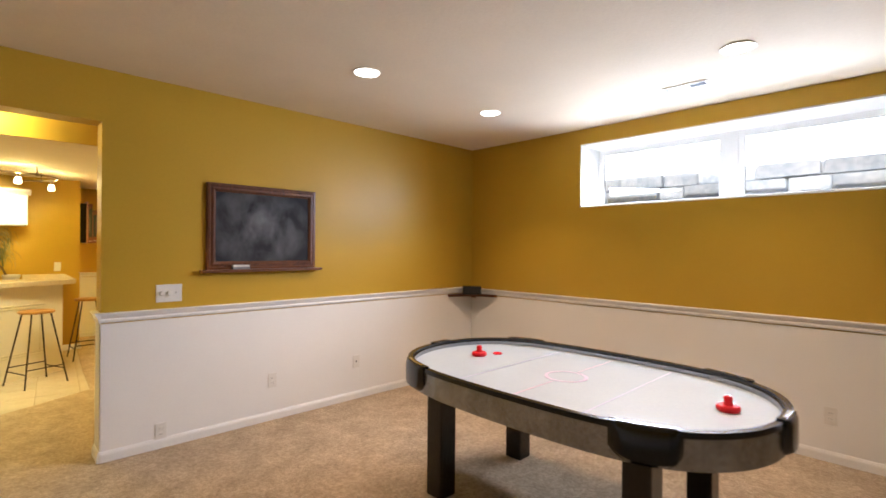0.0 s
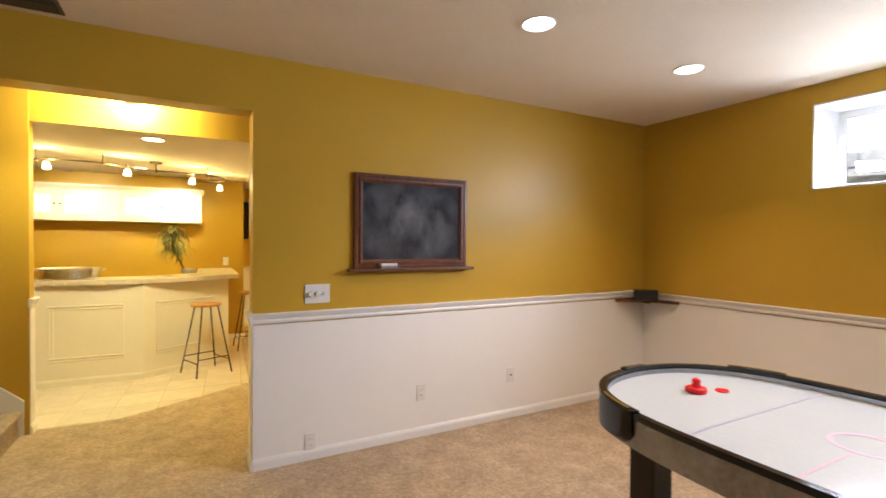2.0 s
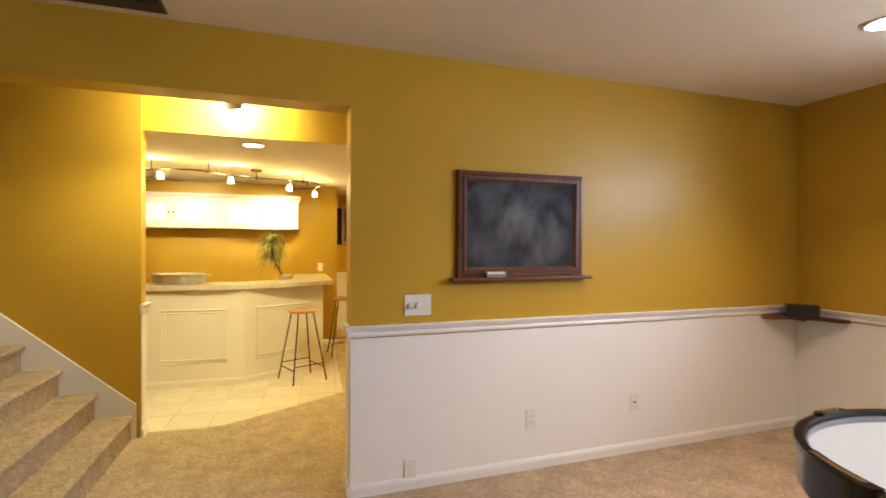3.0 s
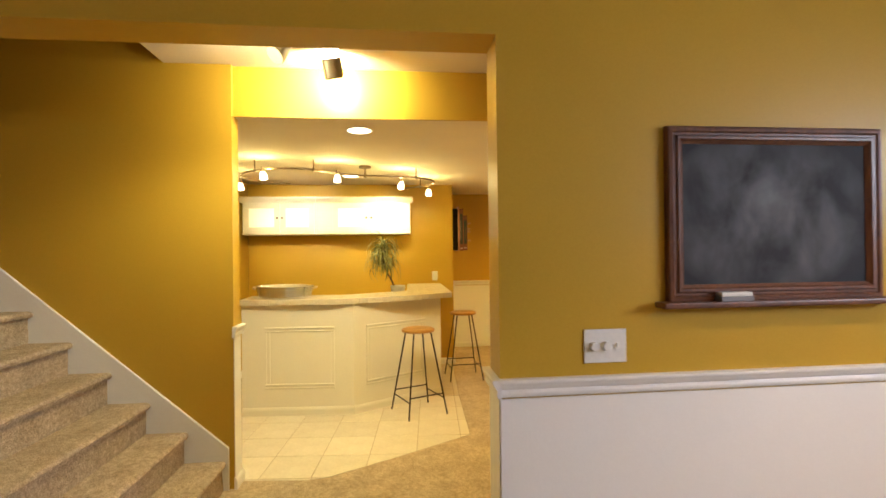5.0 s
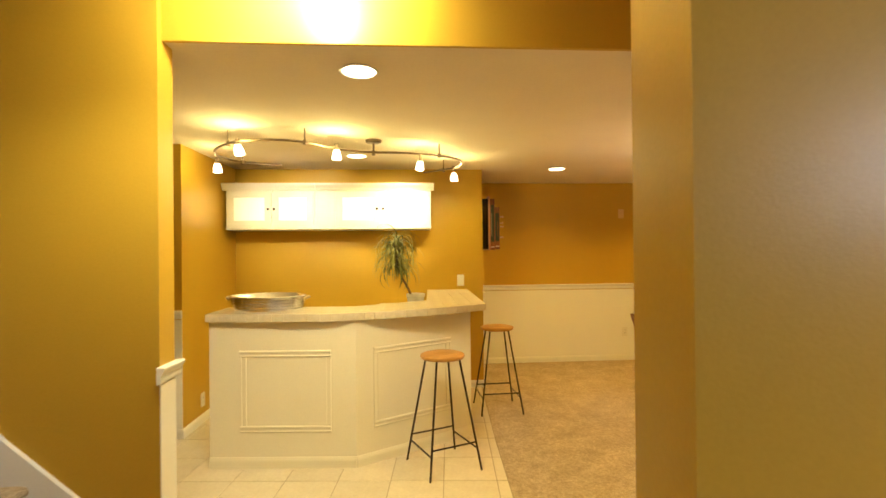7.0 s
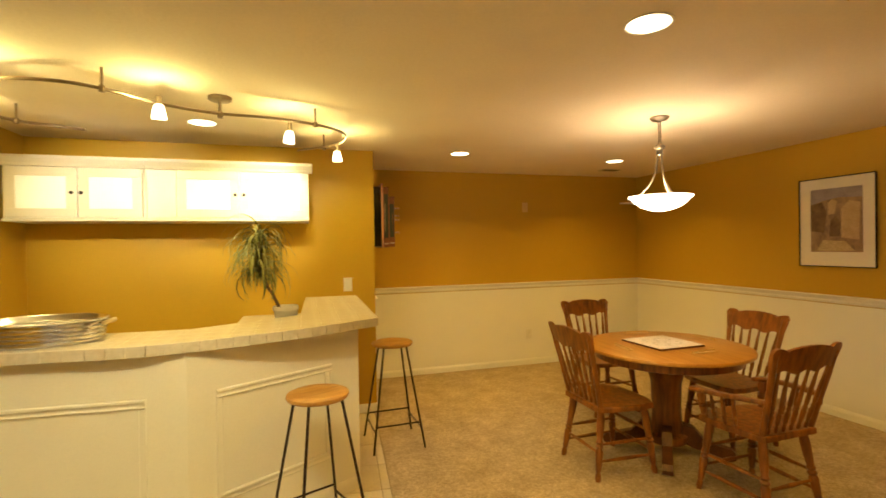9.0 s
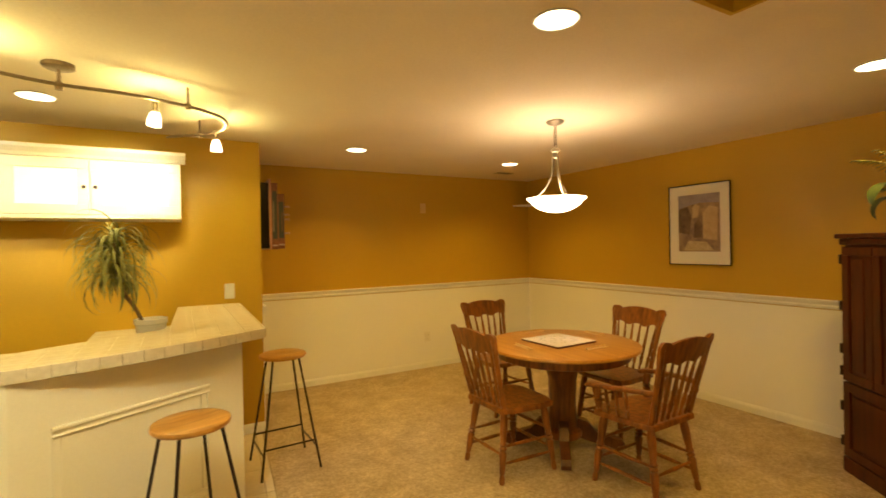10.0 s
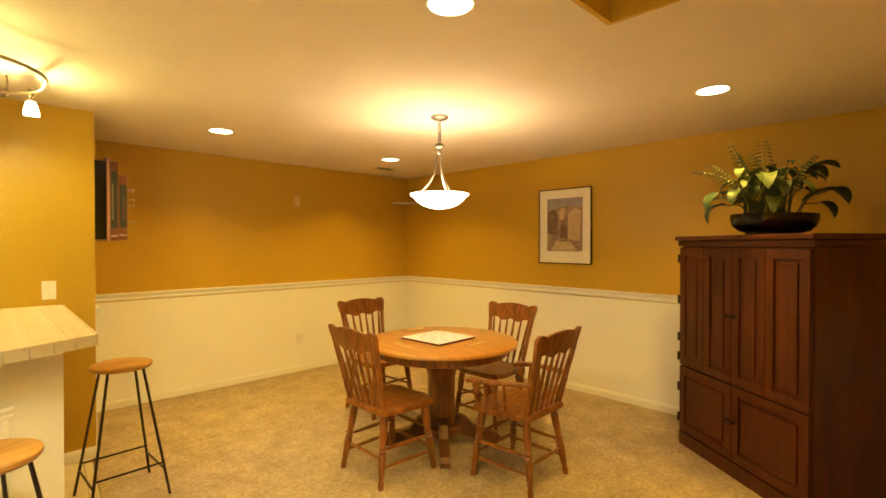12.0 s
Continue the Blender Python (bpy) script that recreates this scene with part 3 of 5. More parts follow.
puck.location = (2.80, 4.19, 0.7492)

# ---- bar ----
bar = thing("home_bar", "cream painted home bar with panelled curved front", "bar")
CREAM = surface("cream_paint", (0.79, 0.735, 0.58), (0.75, 0.695, 0.545), 0.42, scale=2.5, fine=100)
FACE = [(-0.84, 8.72), (0.155, 8.65), (1.0, 9.15)]
INNER = [(0.87, 9.26), (0.14, 8.79), (-0.83, 8.87)]
part("front_wall", prism(FACE + INNER, 0.0, 0.999), CREAM, bar)
part("return_wall", prism([(1.0, 9.153), (1.0, BAR_WALL - 0.001), (0.87, BAR_WALL - 0.001), (0.87, 9.263)], 0, 0.999), CREAM, bar)
for p, q in zip(FACE, FACE[1:]):
    d = (Vector(q) - Vector(p)).normalized()
    out = (d.y, -d.x)
    length = (Vector(q) - Vector(p)).length
    part("plinth", sweep(BASE, p, q, out), CREAM, bar)
    a0, a1 = (0.21, length - 0.17) if p[0] < 0 else (0.13, length - 0.20)
    P = Vector(p)
    for s, e, za, zb in ((a0, a1, 0.755, 0.80), (a0, a1, 0.245, 0.29)):
        A, B = P + d * s, P + d * e
        part("panel_moulding", sweep([(0, za), (0.006, za), (0.011, za + 0.008), (0.007, za + 0.016), (0.007, zb - 0.020), (0.016, zb - 0.012), (0.016, zb - 0.003), (0.010, zb), (0, zb)], A, B, out), CREAM, bar)
    for s in (a0, a1 - 0.042):
        A, B = P + d * s, P + d * (s + 0.042)
        inner, outer = (A, B) if s > a0 else (B, A)
        bm = bmesh.new()
        for f0, f1, depth in ((0.0, 0.30, 0.008), (0.30, 0.72, 0.004), (0.72, 1.0, 0.011)):
            sweep([(0, 0.2905), (depth, 0.2905), (depth, 0.7545), (0, 0.7545)], inner + (outer - inner) * f0, inner + (outer - inner) * f1, out, bm)
        part("panel_moulding", bm, CREAM, bar)
front = [v.to_2d() for v in spline([(-0.85, 8.69, 0), (-0.40, 8.645, 0), (0.0, 8.62, 0), (0.35, 8.70, 0), (0.72, 8.845, 0), (1.10, 9.05, 0)], 5)]
outline = [tuple(v) for v in front] + [(1.12, BAR_WALL - 0.002), (0.70, BAR_WALL - 0.002), (0.66, 9.36), (0.1, 9.02), (-0.85, 9.08)]
counter = tagged(part("bar_counter", prism(outline, 1.0, 1.051), surface("counter_grout", (0.60, 0.52, 0.38), None, 0.8, scale=20)), "beige tiled bar countertop with a tiled edge", "countertop")

# ---- wall cabinet ----
CAB_Y, CZ0, CZ1 = 10.10, 1.688, 2.136
# panels whiter than the stiles: the spots' glare is put into the colours
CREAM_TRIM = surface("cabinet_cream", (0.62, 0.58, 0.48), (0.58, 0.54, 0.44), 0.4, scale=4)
PANEL_LIT = surface("cabinet_panel_lit", (0.88, 0.88, 0.86), (0.86, 0.86, 0.84), 0.3, scale=4)


def wall_cabinet(x0, x1, fronts):
    cab = thing("wall_cabinet", "white painted wall cabinet with panelled doors above the bar", "cabinet", "cabinets above the bar")
    part("body", box(x0, x1, CAB_Y, BAR_WALL - 0.001, CZ0, CZ1 - 0.03), CREAM_TRIM, cab)
    part("bottom_lip", box(x0, x1, CAB_Y - 0.022, CAB_Y - 0.001, CZ0, CZ0 + 0.022, 0.003), CREAM_TRIM, cab)
    part("crown", sweep([(0, CZ1 - 0.07), (0.024, CZ1 - 0.07), (0.03, CZ1 - 0.05), (0.05, CZ1 - 0.02), (0.052, CZ1), (0, CZ1)], (x0 - (0.03 if x1 < 0 else 0), CAB_Y), (x1 + (0.03 if x1 > 0 else 0), CAB_Y), (0, -1)), CREAM_TRIM, cab, "stepped crown moulding")
    for a, b, side in fronts:
        if not side:
            part("filler", box(a, b, CAB_Y - 0.012, CAB_Y - 0.001, CZ0 + 0.025, CZ1 - 0.072, 0.002), CREAM_TRIM, cab)
            continue
        zb, zt, w = CZ0 + 0.026, CZ1 - 0.074, 0.062
        door = part("door", box(a, b, CAB_Y - 0.013, CAB_Y - 0.001, zb, zt), PANEL_LIT, cab)
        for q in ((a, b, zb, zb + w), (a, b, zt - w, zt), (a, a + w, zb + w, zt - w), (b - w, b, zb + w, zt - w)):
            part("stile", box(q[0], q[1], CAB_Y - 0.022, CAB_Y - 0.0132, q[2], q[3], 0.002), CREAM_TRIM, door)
        kx = b - 0.025 if side > 0 else a + 0.025
        part("knob", turned((kx, CAB_Y - 0.022, 1.885), (kx, CAB_Y - 0.048, 1.885), [(0, 0.006), (0.5, 0.006), (0.7, 0.013), (1, 0.011)], 12), BLACK_METAL, door, "small dark knob", True)
    return cab


wall_cabinet(-1.245, -0.395, [(-1.23, -0.815, 1), (-0.808, -0.415, -1)])
wall_cabinet(-0.392, 0.735, [(-0.38, -0.20, 0), (-0.195, 0.228, 1), (0.238, 0.725, -1)])


# ---- bar stools ----
def stool():
    ob = thing("bar_stool", "bar stool with round wooden seat and thin black metal legs", "stool", "stools at the bar")
    part("seat", lathe(0, 0, [(0.120, 0.735), (0.146, 0.738), (0.153, 0.749), (0.151, 0.760), (0.137, 0.766), (0.06, 0.761), (0.001, 0.760)], 36), STOOL_WOOD, ob, "round wooden seat, slightly dished", True)
    feet = [(0.19 * x, 0.19 * y) for x, y in ((1, 1), (-1, 1), (-1, -1), (1, -1))]
    top = [(0.085 * x, 0.085 * y) for x, y in ((1, 1), (-1, 1), (-1, -1), (1, -1))]
    at = lambda i, z: (feet[i][0] + (top[i][0] - feet[i][0]) * z / 0.735, feet[i][1] + (top[i][1] - feet[i][1]) * z / 0.735, z)
    for i in range(4):
        part("leg", tube([at(i, 0.007), at(i, 0.735)], 0.0075), BLACK_METAL, ob, "", True)
    for i in range(4):
        z = 0.15 if i % 2 else 0.19
        part("footrest", tube([at(i, z), at((i + 1) % 4, z)], 0.006), BLACK_METAL, ob, "", True)
    return ob


first = stool()
first.matrix_basis = pose(0.742, 8.63, 0.0, 0, 0, 23)
copy_thing(first, pose(1.318, 9.73, 0.0, 0, 0, 3))

# ---- dining table ----
# darker oak for the feet: the tabletop's shade is put into the colour
OAK_SHADED = surface("shaded_oak", (0.15, 0.05, 0.011), (0.08, 0.025, 0.006), 0.5, scale=12, fine=60, stretch=(1, 1, 0.5))
TX, TY, TR = 3.12, 8.95, 0.545
table = thing("round_dining_table", "round oak pedestal dining table", "table")
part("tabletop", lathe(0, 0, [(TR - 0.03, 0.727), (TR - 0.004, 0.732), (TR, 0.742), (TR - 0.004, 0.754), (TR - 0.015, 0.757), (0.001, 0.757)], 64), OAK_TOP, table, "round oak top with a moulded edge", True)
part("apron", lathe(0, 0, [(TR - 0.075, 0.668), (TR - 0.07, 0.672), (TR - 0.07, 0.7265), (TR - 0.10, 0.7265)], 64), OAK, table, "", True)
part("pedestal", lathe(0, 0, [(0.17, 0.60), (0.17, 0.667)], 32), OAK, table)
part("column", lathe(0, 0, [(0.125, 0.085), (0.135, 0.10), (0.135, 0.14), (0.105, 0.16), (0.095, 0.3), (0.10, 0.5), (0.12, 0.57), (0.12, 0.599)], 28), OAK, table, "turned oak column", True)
for k in range(4):
    a = radians(45 + 90 * k + 4)
    bm = bmesh.new()
    prof = [(0.10, 0.09), (0.10, 0.22), (0.17, 0.20), (0.23, 0.13), (0.32, 0.10), (0.40, 0.08), (0.425, 0.05), (0.415, 0.02), (0.385, 0.006), (0.35, 0.02), (0.26, 0.045), (0.18, 0.06)]
    c, s = math.cos(a), math.sin(a)
    sides = [[bm.verts.new((r * c - o * s, r * s + o * c, z)) for r, z in prof] for o in (-0.032, 0.032)]
    bm.faces.new(sides[0])
    bm.faces.new(sides[1][::-1])
    for i in range(len(prof)):
        j = (i + 1) % len(prof)
        bm.faces.new((sides[0][i], sides[0][j], sides[1][j], sides[1][i]))
    part("foot", bm, OAK_SHADED, table, "scrolled pedestal foot")
table.location = (TX, TY, 0)


# ---- dining chairs; the sitter faces +y ----
LEG = [(0, 0.015), (0.05, 0.019), (0.10, 0.017), (0.13, 0.013), (0.15, 0.018), (0.3, 0.022), (0.42, 0.025), (0.45, 0.018), (0.48, 0.026), (0.51, 0.018), (0.54, 0.026), (0.57, 0.018), (0.7, 0.024), (0.85, 0.026), (1, 0.020)]
SPINDLE = [(0, 0.007), (0.08, 0.010), (0.12, 0.007), (0.16, 0.011), (0.30, 0.0135), (0.34, 0.008), (0.37, 0.0125), (0.40, 0.008), (0.44, 0.012), (0.7, 0.011), (0.9, 0.008), (1, 0.008)]
STRETCHER = [(0, 0.007), (0.25, 0.010), (0.5, 0.013), (0.75, 0.010), (1, 0.007)]
POST = [(0, 0.016), (0.1, 0.018), (0.3, 0.016), (0.34, 0.020), (0.38, 0.015), (0.7, 0.017), (0.93, 0.015), (0.96, 0.018), (1, 0.010)]


def dining_chair(arms):
    ob = thing("dining_armchair" if arms else "dining_chair", "oak pressed-back dining armchair with turned spindles" if arms else "oak pressed-back dining chair with turned spindles",
               "chair", "chairs round the dining table")
    seat = [(-0.19, -0.20), (0.19, -0.20), (0.215, -0.12), (0.235, 0.10), (0.22, 0.19), (0.12, 0.225), (-0.12, 0.225), (-0.22, 0.19), (-0.235, 0.10), (-0.215, -0.12)]
    bm = prism(seat, 0.425, 0.458, 0.012, segments=3)
    part("seat", bm, OAK, ob, "saddled oak seat", False)
    feet = [(-0.215, 0.20), (0.215, 0.20), (-0.20, -0.215), (0.20, -0.215)]
    tops = [(-0.165, 0.155), (0.165, 0.155), (-0.15, -0.15), (0.15, -0.15)]
    at = lambda i, z: (feet[i][0] + (tops[i][0] - feet[i][0]) * z / 0.43, feet[i][1] + (tops[i][1] - feet[i][1]) * z / 0.43, z)
    for i in range(4):
        part("leg", turned(at(i, 0.004), at(i, 0.43), LEG, 10), OAK, ob, "", True)
    for i, j, z in ((0, 1, 0.15), (0, 1, 0.27), (0, 2, 0.12), (0, 2, 0.22), (1, 3, 0.12), (1, 3, 0.22), (2, 3, 0.17)):
        part("stretcher", turned(at(i, z), at(j, z), STRETCHER, 8), OAK, ob, "", True)
    lean = lambda z: -0.175 - 0.115 * ((z - 0.45) / 0.5) ** 1.15 if z > 0.45 else -0.175
    for s in (-1, 1):
        part("back_post", turned((s * 0.178, -0.17, 0.44), (s * 0.224, lean(0.91), 0.91), POST, 12), OAK, ob, "", True)
    top = lambda u: 0.920 + 0.019 * max(0, 1 - ((abs(u) - 0.86) / 0.19) ** 2) ** 0.6 + 0.022 * max(0, 1 - (u / 0.62) ** 2) ** 0.7 - (0.022 * ((abs(u) - 0.9) / 0.1) ** 2 if abs(u) > 0.9 else 0)
    bm = bmesh.new()
    n = 40
    rows = []
    for off in (-0.010, 0.010):
        for high in (0, 1):
            row = []
            for i in range(n + 1):
                u = 2 * i / n - 1
                z = top(u) if high else 0.802 + 0.010 * math.cos(3 * math.pi * u) + 0.012 * u * u
                row.append(bm.verts.new((u * (0.226 + 0.028 * min(1, max(0, (z - 0.80) / 0.12))), lean(z) - 0.018 * (1 - u * u) + off, z)))
            rows.append(row)
    for a, b in ((0, 1), (1, 3), (3, 2), (2, 0)):
        for i in range(n):
            bm.faces.new((rows[a][i], rows[a][i + 1], rows[b][i + 1], rows[b][i]))
    for i in (0, n):
        bm.faces.new((rows[0][i], rows[1][i], rows[3][i], rows[2][i]))
    part("crest_rail", bm, OAK, ob, "scalloped pressed crest rail", True)
    for i in range(6):
        u = (i - 2.5) / 3.1
        part("spindle", turned((u * 0.172, -0.172, 0.452), (u * 0.225, lean(0.81) - 0.012, 0.815), SPINDLE, 8), OAK, ob, "", True)
    if arms:
        for s in (-1, 1):
            pts = [(s * 0.195, lean(0.63), 0.640), (s * 0.245, -0.06, 0.635), (s * 0.268, 0.08, 0.625), (s * 0.262, 0.16, 0.618), (s * 0.25, 0.205, 0.612)]
            bm = bmesh.new()
            curve = spline(pts, 6)
            rows = []
            for k, p in enumerate(curve):
                v = k / (len(curve) - 1)
                w = 0.018 + 0.010 * v + 0.020 * math.exp(-((v - 0.86) / 0.12) ** 2) - (0.014 if k == len(curve) - 1 else 0)
                rows.append([bm.verts.new(p + Vector((dx * w, 0, dz))) for dx, dz in ((-0.8, -0.012), (0.8, -0.012), (1, -0.005), (1, 0.005), (0.8, 0.012), (-0.8, 0.012), (-1, 0.005), (-1, -0.005))])
            for a, b in zip(rows, rows[1:]):
                for i in range(8):
                    bm.faces.new((a[i], a[(i + 1) % 8], b[(i + 1) % 8], b[i]))
            bm.faces.new(rows[0])
            bm.faces.new(rows[-1][::-1])
            part("arm", bm, OAK, ob, "flat curved armrest")
            for y, z in ((0.15, 0.606), (0.08, 0.612), (0.01, 0.618), (-0.06, 0.622)):
                part("arm_spindle", turned((s * 0.222, y * 0.95, 0.456), (s * 0.248, y, z), LEG if y == 0.15 else SPINDLE, 8), OAK, ob, "", True)
    return ob


side_chair = dining_chair(False)
side_chair.matrix_basis = pose(2.62, 8.93, 0, 0, 0, -90)
copy_thing(side_chair, pose(3.25, 9.86, 0, 0, 0, 180))
copy_thing(side_chair, pose(3.70, 8.97, 0, 0, 0, 90))
dining_chair(True).matrix_basis = pose(3.15, 8.285, 0, 0, 0, 2)

# ---- armoire, set across the corner; its doors face -y here ----
armoire = thing("armoire", "dark cherry wooden armoire with panelled doors set across the corner", "armoire")
AW, AD, AH = 1.05, 0.58, 1.50
part("carcass", box(0, AW, 0.0, AD, 0.10, 1.43, 0.003), CHERRY, armoire)
part("top", box(-0.03, AW + 0.03, -0.045, AD, 1.47, 1.50, 0.008), CHERRY, armoire, "moulded overhanging top")
part("cornice", box(-0.015, AW + 0.015, -0.028, AD, 1.43, 1.4695, 0.01), CHERRY, armoire)
part("base", box(-0.012, AW + 0.012, -0.018, AD, 0.006, 0.0995, 0.006), CHERRY, armoire, "plinth base")


def panel_door(a, b, z0, z1, knob_x, knob_z):
    door = part("door", box(a, b, -0.014, -0.0005, z0, z1), CHERRY, armoire, "raised-panel door")
    w = 0.055
    for q in ((a, b, z0, z0 + w), (a, b, z1 - w, z1), (a, a + w, z0 + w, z1 - w), (b - w, b, z0 + w, z1 - w)):
        part("stile", box(q[0], q[1], -0.026, -0.0142, q[2], q[3], 0.003), CHERRY, door)
    part("raised_panel", box(a + w + 0.018, b - w - 0.018, -0.022, -0.0142, z0 + w + 0.02, z1 - w - 0.02, 0.006), CHERRY, door)
    if knob_x:
        part("knob", turned((knob_x, -0.026, knob_z), (knob_x, -0.055, knob_z), [(0, 0.008), (0.5, 0.006), (0.7, 0.014), (1, 0.010)], 12), BLACK_METAL, door, "dark metal knob", True)


panel_door(0.008, 0.255, 0.585, 1.42, None, 0)
panel_door(0.259, 0.508, 0.585, 1.42, 0.485, 1.0)
panel_door(0.512, 0.761, 0.585, 1.42, 0.535, 1.0)
panel_door(0.765, AW - 0.008, 0.585, 1.42, None, 0)
panel_door(0.008, 0.508, 0.115, 0.575, 0.485, 0.36)
panel_door(0.512, AW - 0.008, 0.115, 0.575, 0.535, 0.36)
for z in (1.34, 1.05, 0.78, 0.64, 0.42, 0.20):
    part("hinge", box(-0.014, 0.004, -0.030, 0.012, z - 0.03, z + 0.03, 0.003), BLACK_METAL, armoire, "black metal hinge")
armoire.matrix_basis = pose(4.36, 7.73, 0, 0, 0, -127)

# ---- pendant ----
PX, PY = 3.04, 8.89
PEWTER = surface("dull_pewter", (0.34, 0.29, 0.22), (0.24, 0.20, 0.15), 0.45, 0.85, scale=25)
BOWL = bpy.data.materials.new("alabaster_glass")
BOWL.use_nodes = True
nt = BOWL.node_tree
tr, df, mx = nt.nodes.new("ShaderNodeBsdfTranslucent"), nt.nodes.new("ShaderNodeBsdfDiffuse"), nt.nodes.new("ShaderNodeMixShader")
tr.inputs[0].default_value, df.inputs[0].default_value = (0.9, 0.86, 0.78, 1), (0.85, 0.83, 0.78, 1)
mx.inputs[0].default_value = 0.4
nt.links.new(tr.outputs[0], mx.inputs[1])
nt.links.new(df.outputs[0], mx.inputs[2])
em, ad = nt.nodes.new("ShaderNodeEmission"), nt.nodes.new("ShaderNodeAddShader")
em.inputs[0].default_value, em.inputs[1].default_value = (1.0, 0.84, 0.62, 1), 7.0
nt.links.new(mx.outputs[0], ad.inputs[0])
nt.links.new(em.outputs[0], ad.inputs[1])
nt.links.new(ad.outputs[0], nt.nodes["Material Output"].inputs[0])
pendant = thing("pendant_light", "nickel pendant light with a white glass bowl, switched on", "pendant light")
part("canopy", lathe(0, 0, [(0.062, -0.001), (0.062, -0.010), (0.048, -0.022), (0.02, -0.028), (0.006, -0.036)], 24), PEWTER, pendant, "round nickel canopy", True)
for i in range(6):
    z = -0.042 - 0.026 * i
    pts = [Vector((0.011 * math.cos(t), 0, 0.021 * math.sin(t))) for t in [2 * math.pi * k / 12 for k in range(13)]]
    pts = [Vector((p.x if i % 2 else 0, 0 if i % 2 else p.x, p.z + z)) for p in pts]
    part("chain_link", tube(pts, 0.0032, 6), PEWTER, pendant)
part("hub", lathe(0, 0, [(0.006, -0.185), (0.020, -0.190), (0.034, -0.200), (0.034, -0.215), (0.018, -0.225), (0.015, -0.245), (0.022, -0.255), (0.012, -0.265)], 20), PEWTER, pendant, "", True)
for k in range(3):
    a = radians(20 + 120 * k)
    pts = [(r * math.cos(a), r * math.sin(a), z) for r, z in ((0.016, -0.22), (0.022, -0.30), (0.032, -0.38), (0.07, -0.46), (0.14, -0.535), (0.158, -0.552))]
    part("arm", tube(spline(pts, 4), 0.006, 8), PEWTER, pendant, "curved nickel arm", True)
bowl = [(0.205, -0.545), (0.200, -0.552), (0.188, -0.556), (0.165, -0.585), (0.125, -0.615), (0.07, -0.636), (0.02, -0.643), (0.001, -0.6435)]
part("bowl", lathe(0, 0, bowl + [(0.001, -0.6385), (0.02, -0.638), (0.07, -0.631), (0.122, -0.610), (0.160, -0.582), (0.184, -0.552), (0.205, -0.541)][0:], 48, caps=False), BOWL, pendant, "white frosted glass bowl", True)
pendant.location = (PX, PY, LOW_TOP)


# ---- track light over the bar ----
FROST = bpy.data.materials.new("frosted_glass")
FROST.use_nodes = True
nt = FROST.node_tree
tr, em, ad = nt.nodes.new("ShaderNodeBsdfTranslucent"), nt.nodes.new("ShaderNodeEmission"), nt.nodes.new("ShaderNodeAddShader")
tr.inputs[0].default_value = (0.95, 0.93, 0.88, 1)
em.inputs[0].default_value, em.inputs[1].default_value = (1.0, 0.86, 0.55, 1), 5
nt.links.new(tr.outputs[0], ad.inputs[0])
nt.links.new(em.outputs[0], ad.inputs[1])
nt.links.new(ad.outputs[0], nt.nodes["Material Output"].inputs[0])
TRACK_Z = 2.235
track = thing("track_light", "curved nickel monorail track light with five glass heads, switched on", "track light")
path = [(-0.60, 9.66), (-0.88, 9.51), (-0.98, 9.28), (-0.94, 9.08), (-0.80, 8.87), (-0.61, 8.73), (-0.37, 8.70), (-0.20, 8.77), (-0.01, 8.97), (0.23, 9.09),
        (0.51, 9.12), (0.77, 9.22), (0.93, 9.36), (0.98, 9.55), (0.92, 9.80), (0.66, 10.04)]
part("rail", tube(spline([(x, y, TRACK_Z) for x, y in path], 6), 0.0085, 8), BRONZE, track, "thin curved nickel rail", True)
for x, y in ((-0.74, 8.82), (-0.20, 8.77), (0.77, 9.22), (-0.88, 9.51), (0.85, 9.90)):
    part("standoff", lathe(x, y, [(0.006, LOW_TOP - 0.001), (0.006, TRACK_Z + 0.016), (0.014, TRACK_Z + 0.014), (0.014, TRACK_Z - 0.016), (0.007, TRACK_Z - 0.018)], 10), BRONZE, track, "", True)
part("canopy", lathe(0.25, 9.12, [(0.062, LOW_TOP - 0.001), (0.062, LOW_TOP - 0.018), (0.05, LOW_TOP - 0.024), (0.008, LOW_TOP - 0.026), (0.008, TRACK_Z + 0.02), (0.015, TRACK_Z + 0.018), (0.015, TRACK_Z - 0.018)], 24), BRONZE, track, "round nickel feed canopy", True)
for (x, y, z), aim in TRACK_HEADS:
    head = part("head", lathe(x, y, [(0.014, TRACK_Z + 0.018), (0.014, TRACK_Z - 0.018), (0.005, TRACK_Z - 0.022), (0.005, z + 0.045), (0.016, z + 0.042), (0.018, z + 0.03)], 12), BRONZE, track, "", True)
    d = (Vector(aim) - Vector((x, y, z))).normalized()
    d = (d * 0.8 + Vector((0, 0, -1))).normalized()
    top = Vector((x, y, z + 0.036))
    part("shade", turned(top, top + d * 0.078, [(0, 0.015), (0.12, 0.021), (0.45, 0.029), (0.8, 0.034), (1.0, 0.034)], 18, caps=False), FROST, head, "frosted white glass shade", True)

# ---- hall ceiling fixture ----
BULB = glow("bright_bulb", (1.0, 0.93, 0.7), 12)
TAN = surface("almond_enamel", (0.42, 0.36, 0.24), None, 0.4, 0.2)
fixture = thing("ceiling_spotlight", "almond ceiling fixture with two swivel spot heads, switched on", "ceiling light")
part("base", box(-0.07, 0.15, 6.985, 7.045, HALL_TOP - 0.020, HALL_TOP - 0.001, 0.006), TAN, fixture)
part("stem", tube([(0.13, 7.015, HALL_TOP - 0.018), (0.155, 7.03, 2.585)], 0.006), TAN, fixture)
